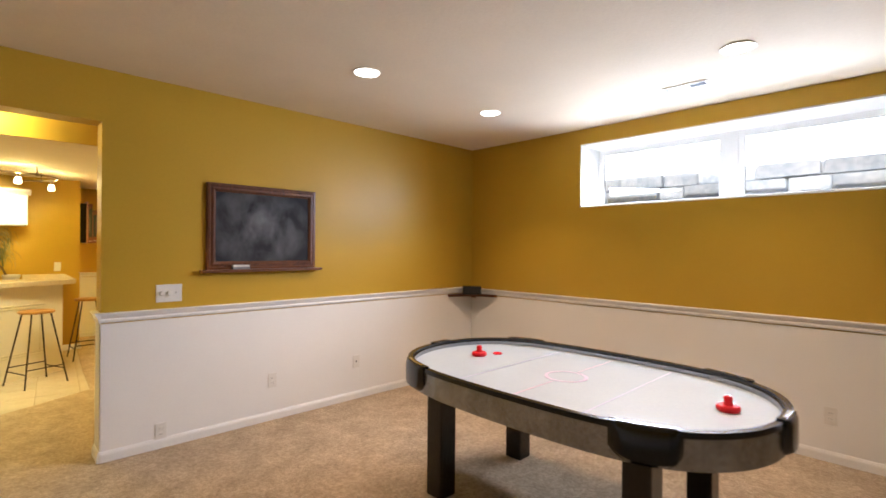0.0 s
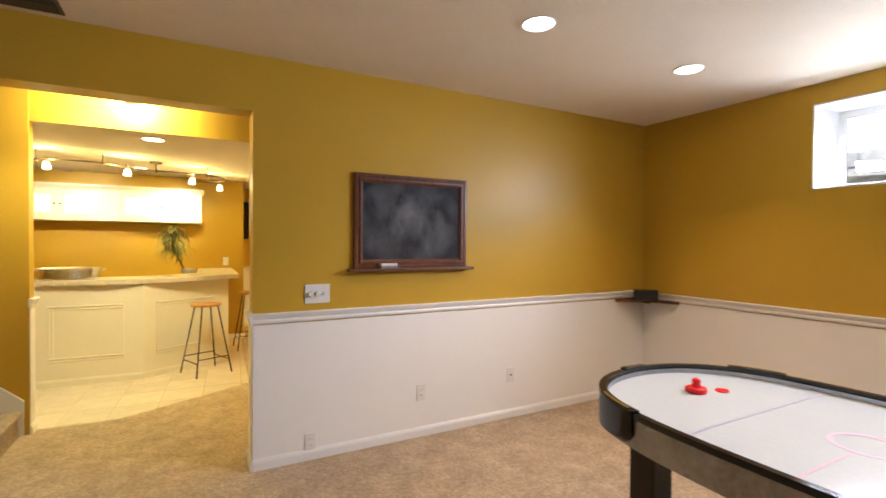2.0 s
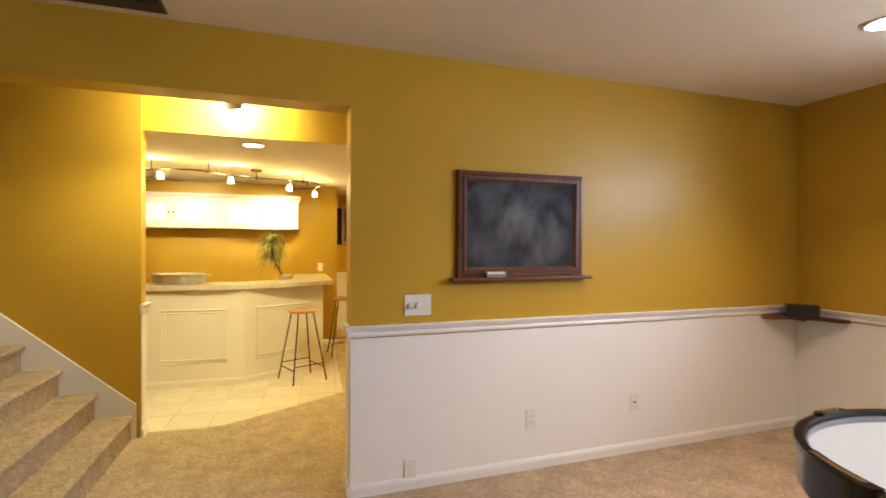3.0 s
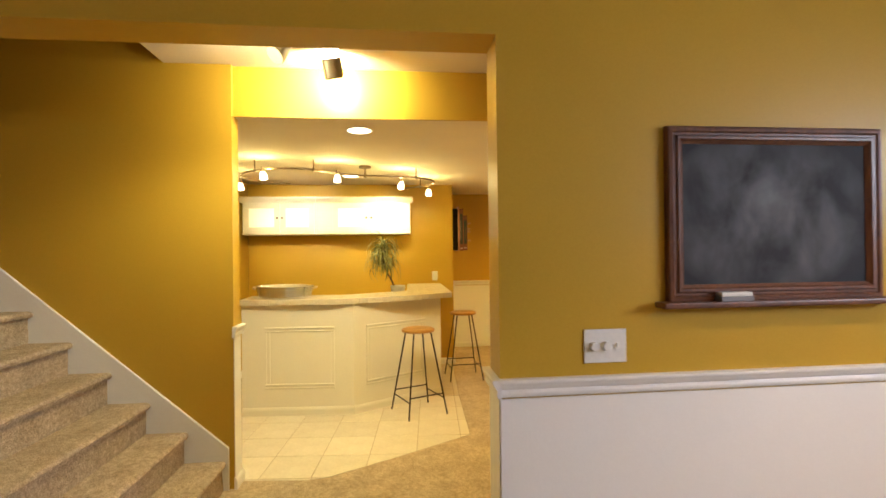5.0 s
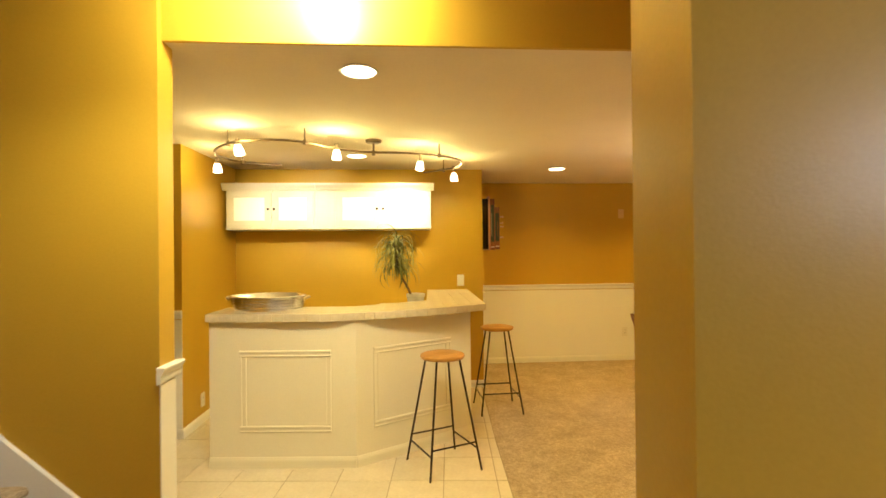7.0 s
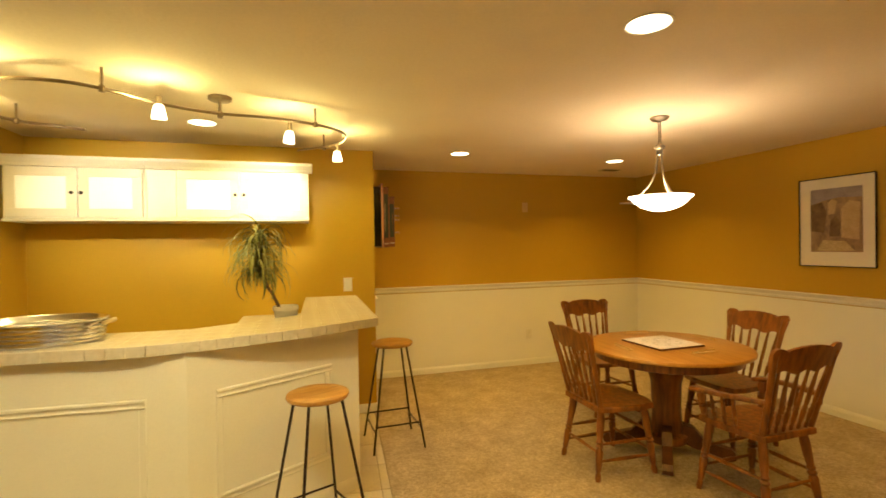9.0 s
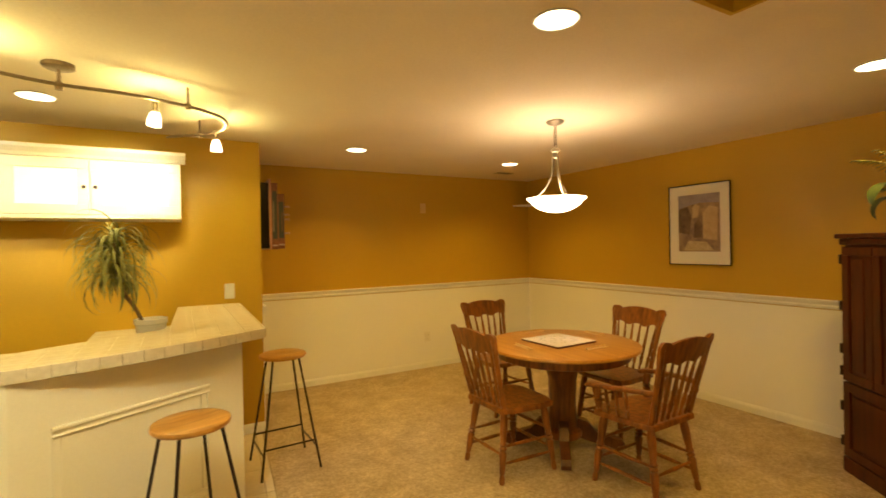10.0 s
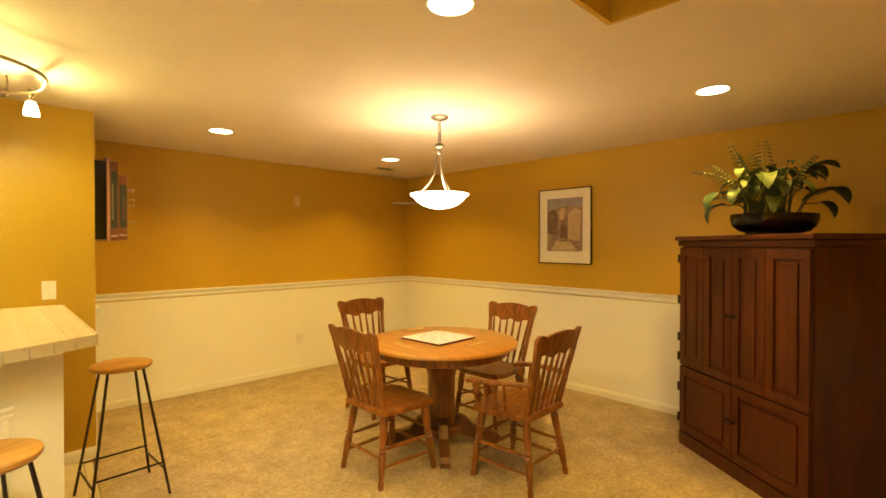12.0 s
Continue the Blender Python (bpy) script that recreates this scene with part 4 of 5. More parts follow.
spot = part("spot_head", turned((0.185, 7.035, 2.570), (0.202, 7.075, 2.470), [(0, 0.050), (0.02, 0.054), (0.92, 0.054), (1, 0.046)], 28), TAN, fixture, "cylindrical almond spot head", True)
part("bulb", turned((0.185, 7.036, 2.572), (0.176, 7.014, 2.640), [(0, 0.042), (0.25, 0.052), (0.6, 0.050), (0.9, 0.030), (1, 0.010)], 24), BULB, spot, "glowing bulb", True)
part("cone_head", turned((-0.045, 7.015, 2.632), (-0.105, 6.955, 2.545), [(0, 0.018), (0.25, 0.030), (0.9, 0.056), (1, 0.052)], 24), TAN, fixture, "conical almond spot head", True)

# ---- plates and outlets ----
PAINTED = surface("painted_plate", (0.66, 0.46, 0.14), None, 0.45)


def plate(name, label, category, w, h, extra):
    ob = thing(name, label, category)
    part("cover_plate", box(-w / 2, w / 2, -0.006, -0.0005, -h / 2, h / 2, 0.002), PLASTIC if extra else PAINTED, ob)
    for item in extra:
        if item[0] == "knob":
            part("dimmer_knob", turned((item[1], -0.006, 0), (item[1], -0.024, 0), [(0, 0.017), (0.2, 0.0175), (0.9, 0.016), (1, 0.014)], 20), PLASTIC, ob, "round ivory dimmer knob", True)
        elif item[0] == "toggle":
            part("toggle", box(item[1] - 0.004, item[1] + 0.004, -0.016, -0.006, -0.006, 0.010, 0.001), PLASTIC, ob)
        elif item[0] == "socket":
            s = part("socket", box(-0.016, 0.016, -0.0085, -0.006, item[1] - 0.014, item[1] + 0.014, 0.002), PLASTIC, ob)
            for dx in (-0.006, 0.006):
                part("slot", box(dx - 0.001, dx + 0.001, -0.0092, -0.0086, item[1] - 0.004, item[1] + 0.005), DARK, s)
        else:
            part("jack", box(-0.007, 0.007, -0.010, -0.006, -0.006, 0.006, 0.001), DARK, ob)
    return ob


plate("dimmer_switch", "white wall plate with two round dimmer knobs and a toggle", "switch", 0.165, 0.125, [("knob", -0.046), ("knob", 0.0), ("toggle", 0.046)]).matrix_basis = pose(1.312, FRONT, 1.105)
SOCKETS = [("socket", 0.02), ("socket", -0.02)]
for name, label, m, ex in (("outlet", "white double wall outlet low on the wainscot", pose(1.265, FRONT - 0.0055, 0.125), SOCKETS),
                           ("outlet", "white double wall outlet low on the wainscot", pose(2.08, FRONT - 0.0055, 0.335), SOCKETS),
                           ("cable_plate", "white blank cable plate low on the wainscot", pose(2.905, FRONT - 0.0055, 0.36), [("jack", 0)]),
                           ("outlet", "white double wall outlet low on the wainscot", pose(GAME_RIGHT - 0.0055, 2.67, 0.32, 0, 0, -90), SOCKETS),
                           ("light_switch", "small white toggle switch above the bar counter", pose(1.058, BAR_WALL, 1.15), [("toggle", 0)]),
                           ("cable_plate", "small blank plate painted like the far wall", pose(3.30, FAR, 1.93), []),
                           ("outlet", "white double wall outlet low on the wainscot", pose(3.33, FAR - 0.0055, 0.38), SOCKETS),
                           ("outlet", "white double wall outlet low beside the bar", pose(BAR_LEFT, 9.63, 0.2, 0, 0, 90), SOCKETS)):
    plate(name, label, name.replace("_", " "), 0.072, 0.118, ex).matrix_basis = m

# ---- chalk eraser ----
eraser = thing("chalk_eraser", "white felt chalk eraser lying on the chalk ledge", "eraser")
part("felt", box(-0.065, 0.065, -0.022, 0.022, 0.0, 0.018, 0.003), surface("grey_felt", (0.25, 0.25, 0.27), None, 0.95), eraser)
part("grip", box(-0.062, 0.062, -0.019, 0.019, 0.0185, 0.034, 0.004), PLASTIC, eraser)
eraser.location = (1.80, FRONT - 0.049, 1.2665)

# ---- corner shelf with a black box ----
shelf = thing("corner_shelf", "small dark wooden corner shelf fixed over the chair rail", "shelf")
arc = [(-0.40, -0.006), (-0.385, -0.05)] + [(-0.40 + 0.36 * math.sin(radians(a)) * 0.92, -0.06 - 0.31 * (1 - math.cos(radians(a)))) for a in range(10, 90, 10)] + [(-0.05, -0.385), (-0.006, -0.40), (-0.006, -0.006)]
part("shelf_board", prism(arc, 0.895, 0.922, 0.003), FRAME_WOOD, shelf)
part("bracket", box(-0.058, -0.042, -0.11, -0.042, 0.870, 0.8945, 0.003), FRAME_WOOD, shelf)
shelf.location = (GAME_RIGHT, FRONT, 0)
speaker = thing("small_speaker", "small black speaker box sitting on the corner shelf", "speaker")
part("case", box(-0.105, 0.105, -0.06, 0.06, 0, 0.095, 0.008), BLACK, speaker)
part("grille", box(-0.095, 0.095, -0.066, -0.0605, 0.008, 0.087, 0.002), DARK, speaker, "dark cloth grille")
speaker.matrix_basis = pose(4.36, 5.85, 0.9225, 0, 0, -45)

# ---- vents ----
def vent(x, y, top, w, d, dark, label):
    ob = thing("ceiling_vent", label, "vent")
    bm = box(-w / 2, w / 2, -d / 2, -d / 2 + 0.015, -0.008, -0.001)
    box(-w / 2, w / 2, d / 2 - 0.015, d / 2, -0.008, -0.001, bm=bm)
    box(-w / 2, -w / 2 + 0.015, -d / 2 + 0.015, d / 2 - 0.015, -0.008, -0.001, bm=bm)
    box(w / 2 - 0.015, w / 2, -d / 2 + 0.015, d / 2 - 0.015, -0.008, -0.001, bm=bm)
    part("frame", bm, dark, ob)
    part("backing", box(-w / 2 + 0.015, w / 2 - 0.015, -d / 2 + 0.015, d / 2 - 0.015, -0.0018, -0.001), DARK, ob)
    part("damper", box(-w / 2 + 0.018, w / 2 - 0.018, -d / 2 + 0.018, -d * 0.1, -0.0095, -0.0068), DARK, ob, "open dark half of the louvre")
    n = int((d - 0.03) / 0.016)
    for i in range(n):
        yy = -d / 2 + 0.02 + i * 0.016
        part("slat", box(-w / 2 + 0.015, w / 2 - 0.015, yy, yy + 0.008, -0.0065, -0.002), dark, ob)
    ob.location = (x, y, top)
    return ob


vent(3.93, 3.42, GAME_TOP, 0.10, 0.30, TRIM, "white slatted ceiling vent near the window").rotation_euler = (0, 0, 0)
vent(-0.30, 5.85, GAME_TOP, 0.60, 0.18, surface("brown_enamel", (0.10, 0.07, 0.045), None, 0.5), "brown slatted return air vent on the ceiling")
vent(4.15, 10.97, LOW_TOP, 0.22, 0.11, TAN, "small slatted ceiling vent in the dining corner")

# ---- tin tubs on the bar ----
bm = bmesh.new()
prof = []
for k in range(5):
    z = 0.002 + k * 0.0195
    prof += [(0.238 + 0.004 * k, z), (0.247 + 0.004 * k, z + 0.006), (0.247 + 0.004 * k, z + 0.016), (0.239 + 0.004 * k, z + 0.017)]
prof += [(0.266, 0.102), (0.270, 0.107), (0.262, 0.110), (0.254, 0.103), (0.246, 0.080), (0.240, 0.076), (0.001, 0.075)]
tub = thing("tin_tubs", "stack of shiny oval galvanised tin tubs on the bar", "tub")
part("tub", lathe(0, 0, prof, 56, bm), TIN, tub, "ribbed galvanised wall", True)
for v in tub.children[0].data.vertices:
    v.co.y *= 0.72
for s in (-1, 1):
    pts = [(s * (0.262 + 0.028 * math.sin(t)), 0.045 * math.cos(t), 0.082 + 0.012 * math.sin(t)) for t in [math.pi * i / 10 for i in range(11)]]
    part("handle", tube(pts, 0.010, 8), surface("rope", (0.55, 0.42, 0.22), None, 0.8) if s < 0 else bpy.data.materials["rope"], tub, "looped rope handle", True)
tub.matrix_basis = pose(-0.49, 8.875, 1.0535, 0, 0, -4)


# ---- plants ----
LEAF = surface("leaf_green", (0.085, 0.12, 0.03), (0.04, 0.06, 0.014), 0.55, scale=9, fine=40)
LEAF_LIGHT = surface("leaf_light", (0.16, 0.18, 0.045), (0.08, 0.10, 0.022), 0.6, scale=9, fine=40)
LEAF_DARK = surface("leaf_dark", (0.035, 0.065, 0.018), (0.018, 0.035, 0.010), 0.5, scale=9, fine=40)
BARK = surface("bark", (0.20, 0.13, 0.07), (0.10, 0.06, 0.03), 0.85, scale=30)
POT_WHITE = surface("white_ceramic", (0.88, 0.87, 0.85), None, 0.25, scale=12)
SOIL = surface("soil", (0.05, 0.035, 0.025), None, 0.95, scale=50, bump=0.8)
rng = random.Random(7)


def blade(bm, base, yaw, rise, length, width, droop, shape=0.5, n=7):
    """A folded leaf that leaves base at the angle rise and bends down by droop; shape: where it is widest."""
    p, pitch = Vector(base), rise
    out, side = Vector((math.cos(yaw), math.sin(yaw), 0)), Vector((-math.sin(yaw), math.cos(yaw), 0))
    rows = []
    for i in range(n + 1):
        u = i / n
        w = width * (math.sin(math.pi * u ** (math.log(0.5) / math.log(shape))) ** 0.8 if 0 < u < 1 else 0.03)
        up = Vector((-math.sin(pitch) * out.x, -math.sin(pitch) * out.y, math.cos(pitch)))
        rows.append([bm.verts.new(p + side * w * s + up * abs(s) * w * 0.35) for s in (-1, 0, 1)])
        p = p + (out * math.cos(pitch) + Vector((0, 0, math.sin(pitch)))) * length / n
        pitch -= droop / n
    for a, b in zip(rows, rows[1:]):
        for k in (0, 1):
            bm.faces.new((a[k], a[k + 1], b[k + 1], b[k]))


worktop = tagged(part("back_worktop", box(0.20, 0.875, 9.36, BAR_WALL - 0.002, 0.88, 0.92, 0.004), COUNTER), "beige lower worktop behind the bar", "worktop")
PALM_LEAF = surface("palm_leaf", (0.17, 0.19, 0.045), (0.08, 0.10, 0.022), 0.45, scale=9, fine=40)
PALM_TIP = surface("palm_tip", (0.32, 0.32, 0.09), (0.18, 0.19, 0.05), 0.45, scale=9, fine=40)
part("worktop_support", box(0.24, 0.86, 9.40, BAR_WALL - 0.004, 0.0, 0.8795), CREAM, worktop)
palm = thing("potted_dracaena", "small dracaena with arching narrow leaves in a white pot", "plant")
part("pot", lathe(0, 0, [(0.055, 0.0), (0.061, 0.006), (0.074, 0.15), (0.080, 0.155), (0.080, 0.180), (0.074, 0.182), (0.070, 0.165), (0.001, 0.160)], 28), POT_WHITE, palm, "white ceramic pot", True)
part("trunk", tube(spline([(-0.035, 0, 0.155), (-0.075, 0.0, 0.25), (-0.12, 0.0, 0.33), (-0.150, 0, 0.46), (-0.165, 0, 0.60)], 4), 0.010, 8), BARK, palm, "thin leaning stem", True)
for mat, count in ((PALM_LEAF, 110), (PALM_TIP, 150)):
    bm = bmesh.new()
    for i in range(count):
        h = rng.uniform(0.36, 0.66)
        blade(bm, (-0.158 + rng.uniform(-0.02, 0.02), rng.uniform(-0.02, 0.02), h), rng.uniform(0, 6.283), rng.uniform(0.2, 1.45), rng.uniform(0.16, 0.37), rng.uniform(0.003, 0.0075), rng.uniform(2.2, 4.2), 0.4)
    part("leaves", bm, mat, palm, "narrow arching leaves", True)
palm.location = (0.57, 9.47, 0.9205)

bowl_plant = thing("bowl_planter", "leafy houseplants in a low black bowl on the armoire", "plant")
bm = lathe(0, 0, [(0.17, 0.0), (0.18, 0.002), (0.18, 0.014), (0.22, 0.025), (0.262, 0.055), (0.278, 0.09), (0.278, 0.125), (0.270, 0.128), (0.262, 0.118), (0.001, 0.112)], 40)
for v in bm.verts:
    v.co.x *= 0.9
    v.co.y *= 0.62
part("bowl", bm, BLACK, bowl_plant, "glossy black oval bowl", True)
bm = lathe(0, 0, [(0.255, 0.1145), (0.2, 0.122), (0.001, 0.125)], 30)
for v in bm.verts:
    v.co.x *= 0.9
    v.co.y *= 0.6
part("soil", bm, SOIL, bowl_plant)


def broad(base, tip_yaw, stem_len, rise, size, droop, mat):
    """A broad leaf on its own stem."""
    b = Vector(base)
    stem_len, size = stem_len * 0.88, size * 0.86
    out = Vector((math.cos(tip_yaw), math.sin(tip_yaw), 0))
    end = b + out * stem_len * math.cos(rise) + Vector((0, 0, stem_len * math.sin(rise)))
    mid = (b + end) / 2 + Vector((0, 0, 0.03)) - out * 0.02
    stem = part("stem", tube(spline([b, mid, end], 4), 0.0035, 6), LEAF_DARK, bowl_plant, "", True)
    bm = bmesh.new()
    blade(bm, end, tip_yaw + rng.uniform(-0.3, 0.3), rise * 0.35, size, size * 0.23, droop, 0.42, 8)
    part("leaf", bm, mat, stem, "", True)


# x of the bowl runs along its length
broad((0.12, -0.02, 0.12), -0.10, 0.15, 0.55, 0.20, 1.9, LEAF)
broad((0.08, 0, 0.12), 0.05, 0.33, 1.22, 0.23, 1.5, LEAF_DARK)
broad((0.10, 0.02, 0.12), 0.30, 0.36, 1.20, 0.22, 1.2, LEAF)
broad((-0.16, 0, 0.12), 3.25, 0.17, 0.40, 0.22, 2.3, LEAF_DARK)
broad((-0.14, -0.03, 0.12), 3.5, 0.20, 0.9, 0.20, 2.3, LEAF_DARK)
broad((-0.05, -0.05, 0.12), 4.4, 0.12, 1.1, 0.20, 2.6, LEAF)
broad((0.02, -0.06, 0.12), 4.9, 0.20, 1.3, 0.20, 2.5, LEAF)
broad((-0.10, 0.03, 0.12), 2.7, 0.24, 1.2, 0.18, 2.2, LEAF)
broad((0.07, -0.01, 0.12), 0.10, 0.36, 1.15, 0.27, 0.9, LEAF)
broad((0.12, -0.04, 0.12), -0.05, 0.24, 0.75, 0.25, 1.5, LEAF)
broad((-0.14, -0.05, 0.12), 3.3, 0.26, 0.55, 0.24, 2.0, LEAF_DARK)
broad((-0.02, -0.08, 0.12), 4.3, 0.20, 1.35, 0.18, 2.6, LEAF)
broad((-0.06, -0.07, 0.12), 3.9, 0.26, 1.3, 0.22, 2.4, LEAF)
for i in range(56):
    broad((rng.uniform(-0.19, 0.06), rng.uniform(-0.07, 0.06), 0.12), rng.uniform(0, 6.283), rng.uniform(0.08, 0.36), rng.uniform(1.0, 1.5), rng.uniform(0.08, 0.15), rng.uniform(1.2, 2.6), (LEAF, LEAF_DARK, LEAF, LEAF_DARK)[i % 4])


def frond(base, yaw, rise, length, droop, mat):
    """A fern frond: a bending stalk with paired leaflets."""
    p, pitch = Vector(base), rise
    out = Vector((math.cos(yaw), math.sin(yaw), 0))
    bm, pts = bmesh.new(), []
    length *= 0.82
    n = 18
    for i in range(n + 1):
        pts.append(p.copy())
        if i > 5:
            for s in (-1, 1):
                blade(bm, p, yaw + s * 1.05, 0.2, 0.085 * (1.05 - 0.75 * abs(i - 10) / 10), 0.012, 0.9, 0.4, 3)
        p = p + (out * math.cos(pitch) + Vector((0, 0, math.sin(pitch)))) * length / n
        pitch -= droop / n
    tube(pts, 0.002, 5, bm)
    part("frond", bm, mat, bowl_plant, "feathery fern frond", True)


frond((-0.08, 0, 0.12), 2.9, 1.5, 0.40, 0.5, LEAF_LIGHT)
frond((0.0, 0.02, 0.12), 0.6, 1.5, 0.42, 0.5, LEAF)
frond((-0.12, 0, 0.12), 3.1, 1.1, 0.36, 1.6, LEAF_LIGHT)
frond((0.14, 0, 0.12), 0.1, 1.25, 0.40, 1.4, LEAF_DARK)
frond((-0.06, 0.03, 0.12), 2.3, 1.35, 0.36, 1.0, LEAF_LIGHT)
frond((-0.02, -0.03, 0.12), 4.0, 1.3, 0.30, 1.2, LEAF)
frond((-0.10, 0.0, 0.12), 2.8, 1.45, 0.58, 0.4, LEAF_LIGHT)
frond((-0.15, -0.02, 0.12), 3.2, 1.25, 0.56, 1.3, LEAF_LIGHT)
frond((-0.03, 0.02, 0.12), 1.2, 1.55, 0.59, 0.4, LEAF)
frond((0.06, 0.0, 0.12), 0.2, 1.35, 0.58, 1.1, LEAF_DARK)
frond((-0.12, 0.02, 0.12), 3.0, 1.35, 0.50, 0.9, LEAF_LIGHT)
frond((-0.05, -0.02, 0.12), 3.6, 1.5, 0.46, 0.7, LEAF_LIGHT)
frond((-0.08, 0.04, 0.12), 1.9, 1.5, 0.52, 0.5, LEAF)
frond((0.02, -0.02, 0.12), 5.6, 1.45, 0.46, 0.7, LEAF_LIGHT)
bowl_plant.matrix_basis = pose(4.205, 7.155, AH + 0.0005, 0, 0, -127 + 82)

# ---- picture ----
picture = thing("framed_picture", "framed watercolour of a street with a wide cream mat", "picture")
PY0, PY1, PZ0, PZ1 = 8.735, 9.325, 1.25, 2.0
X = DINE_RIGHT
part("backing", box(X - 0.012, X - 0.001, PY0 + 0.005, PY1 - 0.005, PZ0 + 0.005, PZ1 - 0.005), BLACK, picture)
for q in ((PY0, PY1, PZ0, PZ0 + 0.007), (PY0, PY1, PZ1 - 0.007, PZ1), (PY0, PY0 + 0.007, PZ0 + 0.007, PZ1 - 0.007), (PY1 - 0.007, PY1, PZ0 + 0.007, PZ1 - 0.007)):
    part("frame_rail", box(X - 0.026, X - 0.0125, *q, 0.002), BLACK, picture, "thin black frame")
part("mat", box(X - 0.016, X - 0.0125, PY0 + 0.0075, PY1 - 0.0075, PZ0 + 0.0075, PZ1 - 0.0075), surface("cream_mat", (0.84, 0.81, 0.73), None, 0.8), picture, "cream paper mat")
WASH = surface("watercolour", (0.42, 0.30, 0.20), (0.20, 0.14, 0.12), 0.7, scale=9, fine=40, stretch=(1, 1, 0.6), amount=0.35)
print_ = part("print", box(X - 0.0195, X - 0.0165, 8.83, 9.225, 1.375, 1.905), WASH, picture, "brown and violet watercolour print")
WASH2 = surface("wash_sky", (0.36, 0.33, 0.38), (0.26, 0.22, 0.27), 0.7, scale=12)
WASH3 = surface("wash_light", (0.58, 0.44, 0.27), (0.44, 0.31, 0.18), 0.7, scale=14)
WASH4 = surface("wash_umber", (0.23, 0.15, 0.10), (0.11, 0.07, 0.06), 0.7, scale=16, fine=60, amount=0.3)
SHEET = [("sky_wash", WASH2, [(0.0, 0.40), (0.10, 0.43), (0.22, 0.45), (0.395, 0.44), (0.395, 0.53), (0.0, 0.53)]),
         ("roof_wash", WASH4, [(0.0, 0.18), (0.11, 0.16), (0.13, 0.33), (0.09, 0.42), (0.0, 0.40)]),
         ("wall_wash", WASH3, [(0.24, 0.12), (0.37, 0.10), (0.38, 0.40), (0.30, 0.42), (0.24, 0.36)]),
         ("arch_wash", WASH4, [(0.15, 0.13), (0.23, 0.13), (0.235, 0.24), (0.20, 0.30), (0.16, 0.26)]),
         ("tower_wash", WASH3, [(0.14, 0.31), (0.19, 0.32), (0.21, 0.42), (0.17, 0.44), (0.14, 0.41)]),
         ("street_wash", surface("wash_sand", (0.62, 0.50, 0.30), (0.42, 0.32, 0.18), 0.7, scale=18), [(0.05, 0.01), (0.34, 0.01), (0.27, 0.09), (0.10, 0.10)])]
for k, (name, mat, pts) in enumerate(SHEET):
    part(name, prism(pts, 0, 0.0005 + 0.0002 * k), mat, print_).matrix_basis = pose(X - 0.0196, 9.225, 1.375, 90, 0, -90)

# ---- board and racks on the dining table ----
game = thing("board_game", "cream printed game board lying on the oak table", "board game")
part("board", box(-0.19, 0.19, -0.19, 0.19, 0, 0.012, 0.002), surface("board_edge", (0.12, 0.04, 0.02), None, 0.5), game)
part("board_face", box(-0.186, 0.186, -0.186, 0.186, 0.0122, 0.0135), surface("board_paper", (0.72, 0.66, 0.63), (0.62, 0.56, 0.52), 0.5, scale=14, fine=40), game, "cream printed face")
PRINT = surface("board_print", (0.55, 0.50, 0.44), None, 0.6)
for i in range(-3, 4):
    for j in range(-3, 4):
        if (i * i + j * j) % 3 == 1:
            part("printed_square", box(i * 0.034 - 0.010, i * 0.034 + 0.010, j * 0.034 - 0.010, j * 0.034 + 0.010, 0.0136, 0.0142), PRINT, game)
game.matrix_basis = pose(3.12, 8.985, 0.7575, 0, 0, 2)
RACK = surface("rack_wood", (0.68, 0.48, 0.24), (0.55, 0.36, 0.15), 0.4, scale=20)
for x, y, r in ((3.22, 9.375, -8), (3.55, 9.03, 90), (2.785, 8.97, 82), (3.17, 8.665, 2)):
    rack = thing("tile_rack", "small pale wooden tile rack on the dining table", "game rack", "racks round the game board")
    part("rack_base", box(-0.095, 0.095, -0.020, 0.020, 0, 0.006, 0.001), RACK, rack)
    part("rack_back", box(-0.095, 0.095, 0.004, 0.010, 0.006, 0.018, 0.001), RACK, rack)
    rack.matrix_basis = pose(x, y, 0.7575, 0, 0, r)

# ---- small corner shelf and dart cabinet in the dining corner ----
small = thing("glass_corner_shelf", "small pale corner shelf high on the wall", "shelf")
part("shelf_board", prism([(0, 0), (-0.26, 0), (-0.22, -0.12), (-0.12, -0.22), (0, -0.26)], 0, 0.014), TRIM, small)
small.location = (DINE_RIGHT - 0.001, FAR - 0.001, 1.985)
dart = thing("dart_cabinet", "open dark wooden dartboard cabinet with score panel and darts", "dart cabinet")
E0 = BAR_END
RED_WOOD = surface("reddish_wood", (0.22, 0.075, 0.025), (0.11, 0.035, 0.012), 0.4, scale=8, stretch=(1, 1, 0.3))
part("case", box(E0 + 0.001, E0 + 0.094, 10.62, 11.10, 1.48, 2.04, 0.004), BLACK, dart, "black cabinet case")
PALE_WOOD = surface("pale_reddish_wood", (0.52, 0.26, 0.14), (0.40, 0.18, 0.09), 0.4, scale=8, stretch=(1, 1, 0.3))
part("door_edge", box(E0 + 0.0945, E0 + 0.112, 10.60, 11.0, 1.47, 2.07, 0.003), PALE_WOOD, dart, "pale reddish door edge")
CHALKY = surface("faded_chalk", (0.20, 0.17, 0.13), None, 0.8)
SCORE = surface("score_slate", (0.022, 0.030, 0.020), None, 0.5)
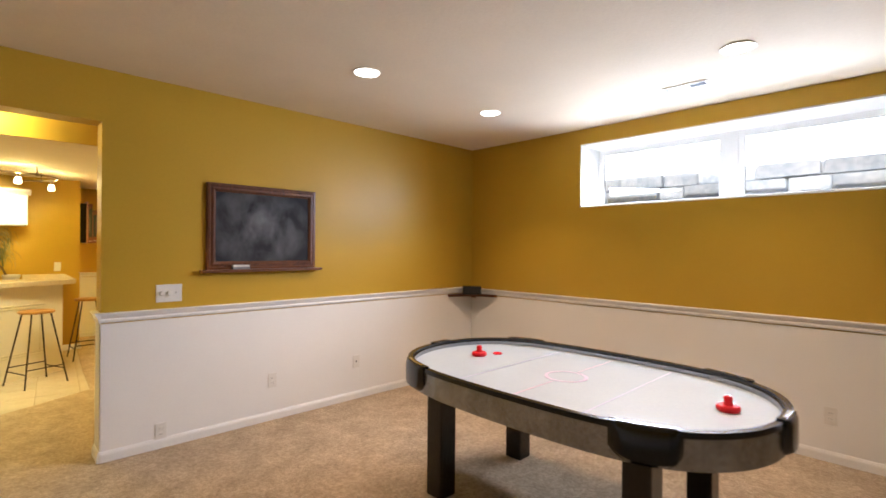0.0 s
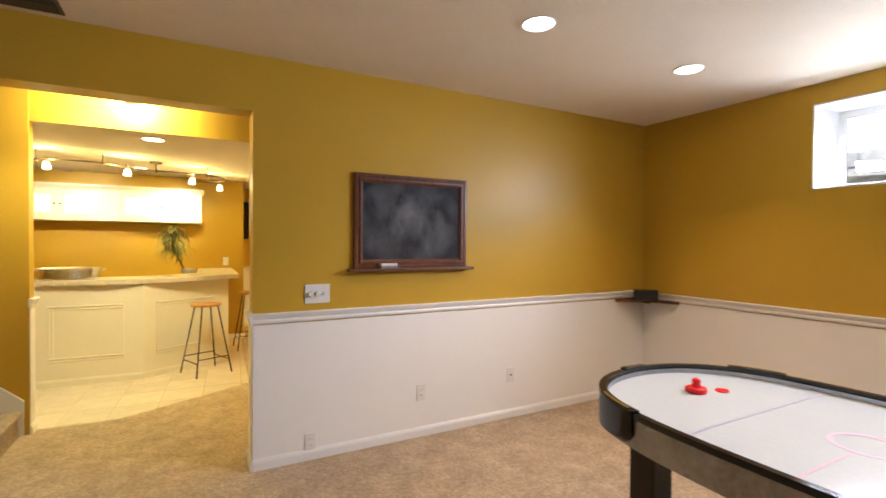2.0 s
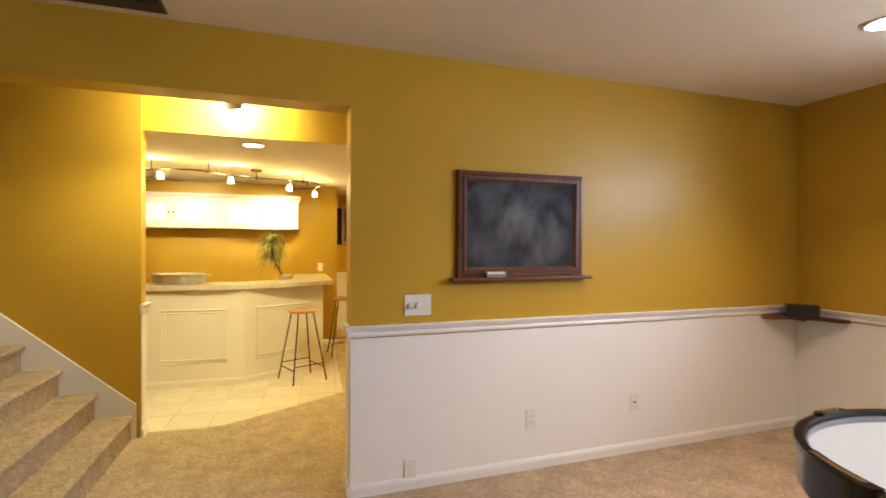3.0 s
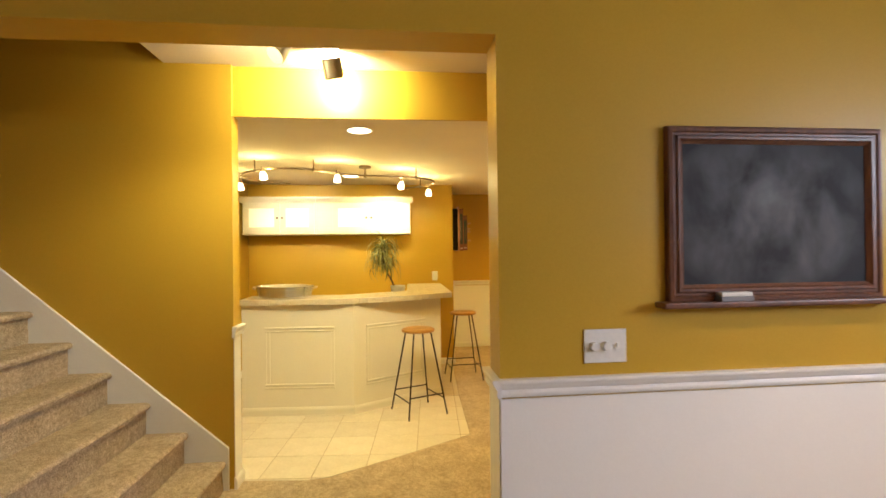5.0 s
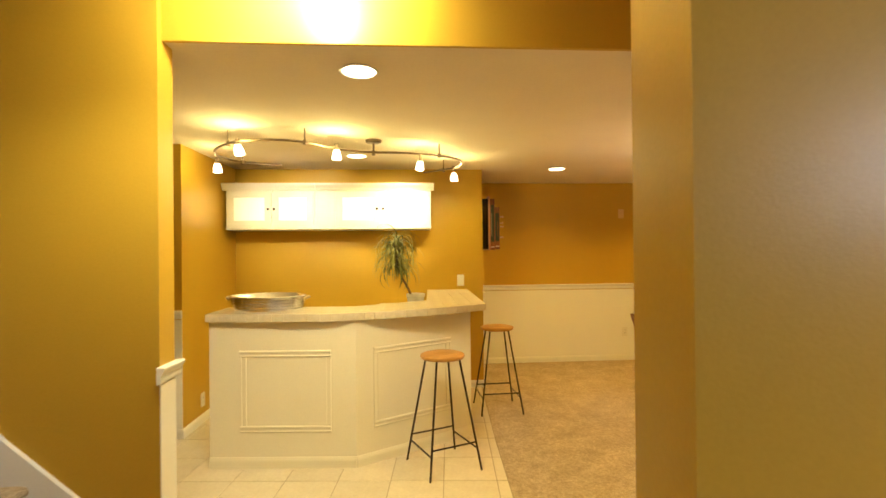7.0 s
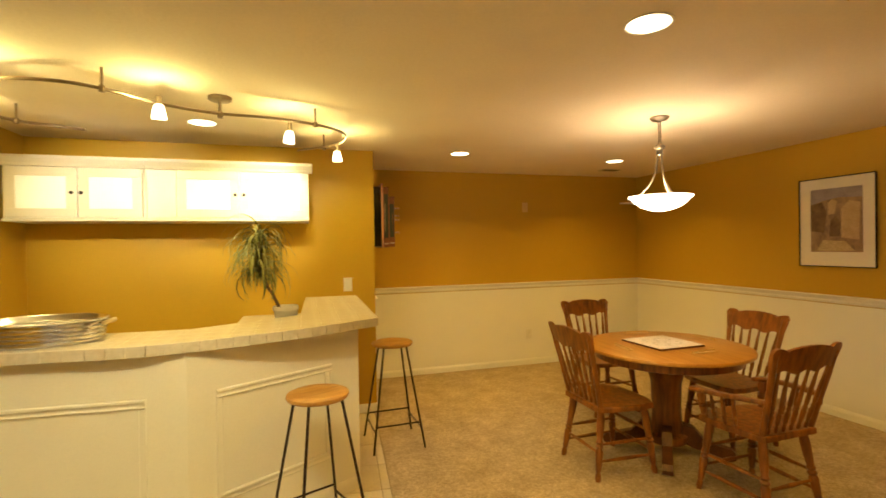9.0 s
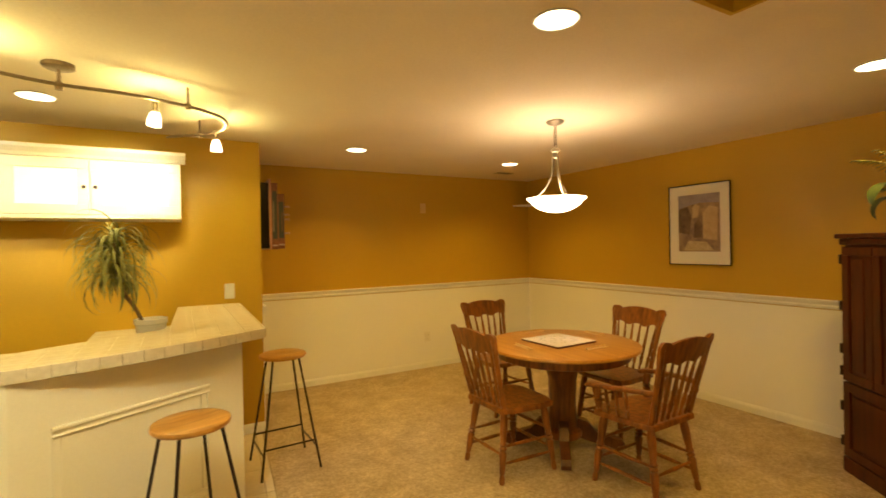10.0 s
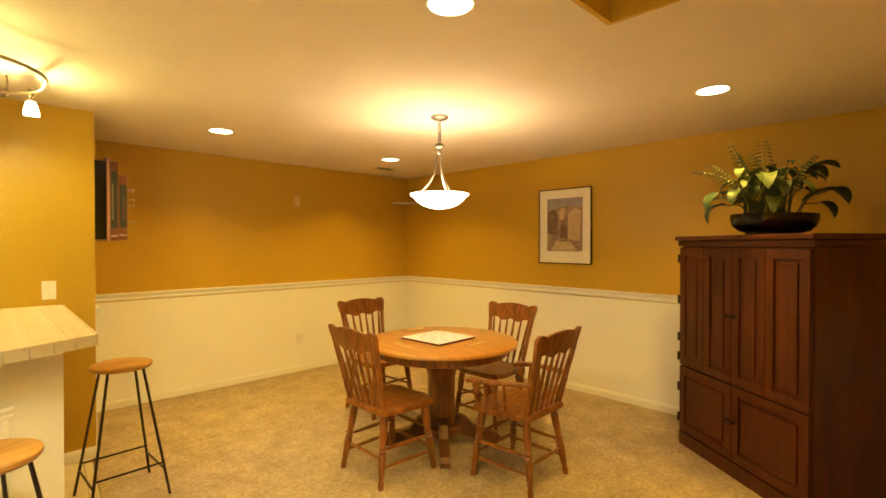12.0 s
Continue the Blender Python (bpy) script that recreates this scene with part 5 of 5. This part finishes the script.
for x0, x1, y, z0, z1, n in ((E0 + 0.1125, E0 + 0.166, 10.615, 1.47, 2.04, 10), (E0 + 0.1665, E0 + 0.223, 10.625, 1.476, 1.95, 8)):
    door = part("score_door", box(x0, x1, y, y + 0.025, z0, z1, 0.003), RED_WOOD, dart, "reddish wooden score door")
    part("score_panel", box(x0 + 0.008, x1 - 0.008, y - 0.003, y - 0.0005, z0 + 0.09, z1 - 0.07), SCORE, door)
    part("score_strip", box(x0 + (0.012 if n == 10 else 0.030), x0 + (0.022 if n == 10 else 0.036), y - 0.0042, y - 0.0032, z0 + 0.15, z1 - 0.16), CHALKY if n == 10 else RED_WOOD, door)
    part("latch", box(x0 + 0.006, x1 - 0.006, y - 0.006, y - 0.0005, z0 + 0.028, z0 + 0.040, 0.001), SILVER, door)
BRASS = surface("dull_brass", (0.62, 0.42, 0.16), None, 0.3, 1.0)
for z in (1.84, 1.77, 1.73, 1.61):
    peg = part("dart", tube([(E0 + 0.2235, 10.64, z), (E0 + 0.25, 10.64, z)], 0.004), SILVER, door)
    part("flight", lathe(E0 + 0.258, 10.64, [(0.002, z - 0.012), (0.010, z - 0.007), (0.012, z), (0.010, z + 0.007), (0.002, z + 0.012)], 12), BRASS, peg, "", True)


# ---- floor and counter tiles ----
def clipped(outline, tile):
    """The part of an outline inside a convex tile (corners counter-clockwise)."""
    out = [Vector(p) for p in outline]
    for i in range(4):
        a, b = Vector(tile[i]), Vector(tile[(i + 1) % 4])
        e = b - a
        inside = lambda p: e.x * (p.y - a.y) - e.y * (p.x - a.x) >= -1e-9
        res = []
        for k, q in enumerate(out):
            p = out[k - 1]
            if inside(p) != inside(q):
                d = q - p
                den = e.x * d.y - e.y * d.x
                t = (e.y * (p.x - a.x) - e.x * (p.y - a.y)) / den
                res.append(p + d * t)
            if inside(q):
                res.append(q)
        out = res
        if len(out) < 3:
            return []
    clean = []
    for p in out:
        if not clean or (p - clean[-1]).length > 0.002:
            clean.append(p)
    if len(clean) > 2 and (clean[0] - clean[-1]).length < 0.002:
        clean.pop()
    area = abs(sum(clean[i - 1].x * clean[i].y - clean[i].x * clean[i - 1].y for i in range(len(clean)))) / 2 if len(clean) > 2 else 0
    return clean if area > 0.0006 else []


def tiles(outline, origin, angle, size, gap, z0, z1, material, parent, name):
    c, s = math.cos(radians(angle)), math.sin(radians(angle))
    shared = None
    for i in range(-16, 17):
        for j in range(-16, 17):
            h = size / 2 - gap / 2
            mid = Vector((origin[0] + (i * c - j * s) * size, origin[1] + (i * s + j * c) * size))
            corners = [(mid.x + x * c - y * s, mid.y + x * s + y * c) for x, y in ((-h, -h), (h, -h), (h, h), (-h, h))]
            got = clipped(outline, corners)
            if not got:
                continue
            local = [((p - mid).x, (p - mid).y) for p in got]
            full = len(got) == 4 and all((got[k] - Vector(q)).length < 0.004 for k in range(4) for q in [min(corners, key=lambda w: (Vector(w) - got[k]).length)])
            if full and shared:
                ob = new(name, shared)
                ob.parent = parent
            else:
                ob = part(name, prism(local, z0, z1, 0.001, segments=1), material, parent)
                if full:
                    shared = ob.data
            ob.location = (mid.x, mid.y, 0)


tile_floor = solid("tile_floor", prism([(-3.3, STAIR_WALL_BACK), (STAIR_END - 0.05, STAIR_WALL_BACK), (STAIR_END, 7.47), (-0.05, 7.424), (0.08, 7.444), (0.52, 7.684), (1.12, 8.034), (1.17, 9.004), (BAR_END - 0.024, BAR_WALL), (BAR_LEFT, BAR_WALL), (BAR_LEFT, NOOK), (-3.3, NOOK)], -0.028, 0.0),
                   GROUT, "cream ceramic tile floor round the bar", "tile floor")
TILED = [(-3.29, 7.495), (STAIR_END - 0.02, 7.495), (STAIR_END, 7.478), (-0.05, 7.43), (0.08, 7.45), (0.52, 7.69), (1.115, 8.04), (1.165, 9.0), (BAR_END - 0.03, BAR_WALL - 0.005), (BAR_LEFT + 0.005, BAR_WALL - 0.005), (BAR_LEFT + 0.005, NOOK - 0.005), (-3.29, NOOK - 0.005)]
tiles(TILED, (0.21, 8.285), -4.5, 0.338, 0.006, -0.004, 0.004, TILE, tile_floor, "tile")
tiles(outline, (0.05, 8.70), 0.0, 0.112, 0.002, 1.0395, 1.053, COUNTER, counter, "counter_tile")
edge = [Vector(p) for p in front] + [Vector((1.12, BAR_WALL - 0.01))]
for a, b in zip(edge, edge[1:]):
    d = b - a
    n = max(1, round(d.length / 0.112))
    for k in range(n):
        p, q = a + d * (k / n), a + d * ((k + 1) / n)
        u = (q - p).normalized()
        o = Vector((u.y, -u.x))
        p, q = p + u * 0.0008, q - u * 0.0008
        part("edge_tile", prism([tuple(p + o * 0.001), tuple(p + o * 0.010), tuple(q + o * 0.010), tuple(q + o * 0.001)], 1.003, 1.0525, 0.001, segments=1), COUNTER, counter)
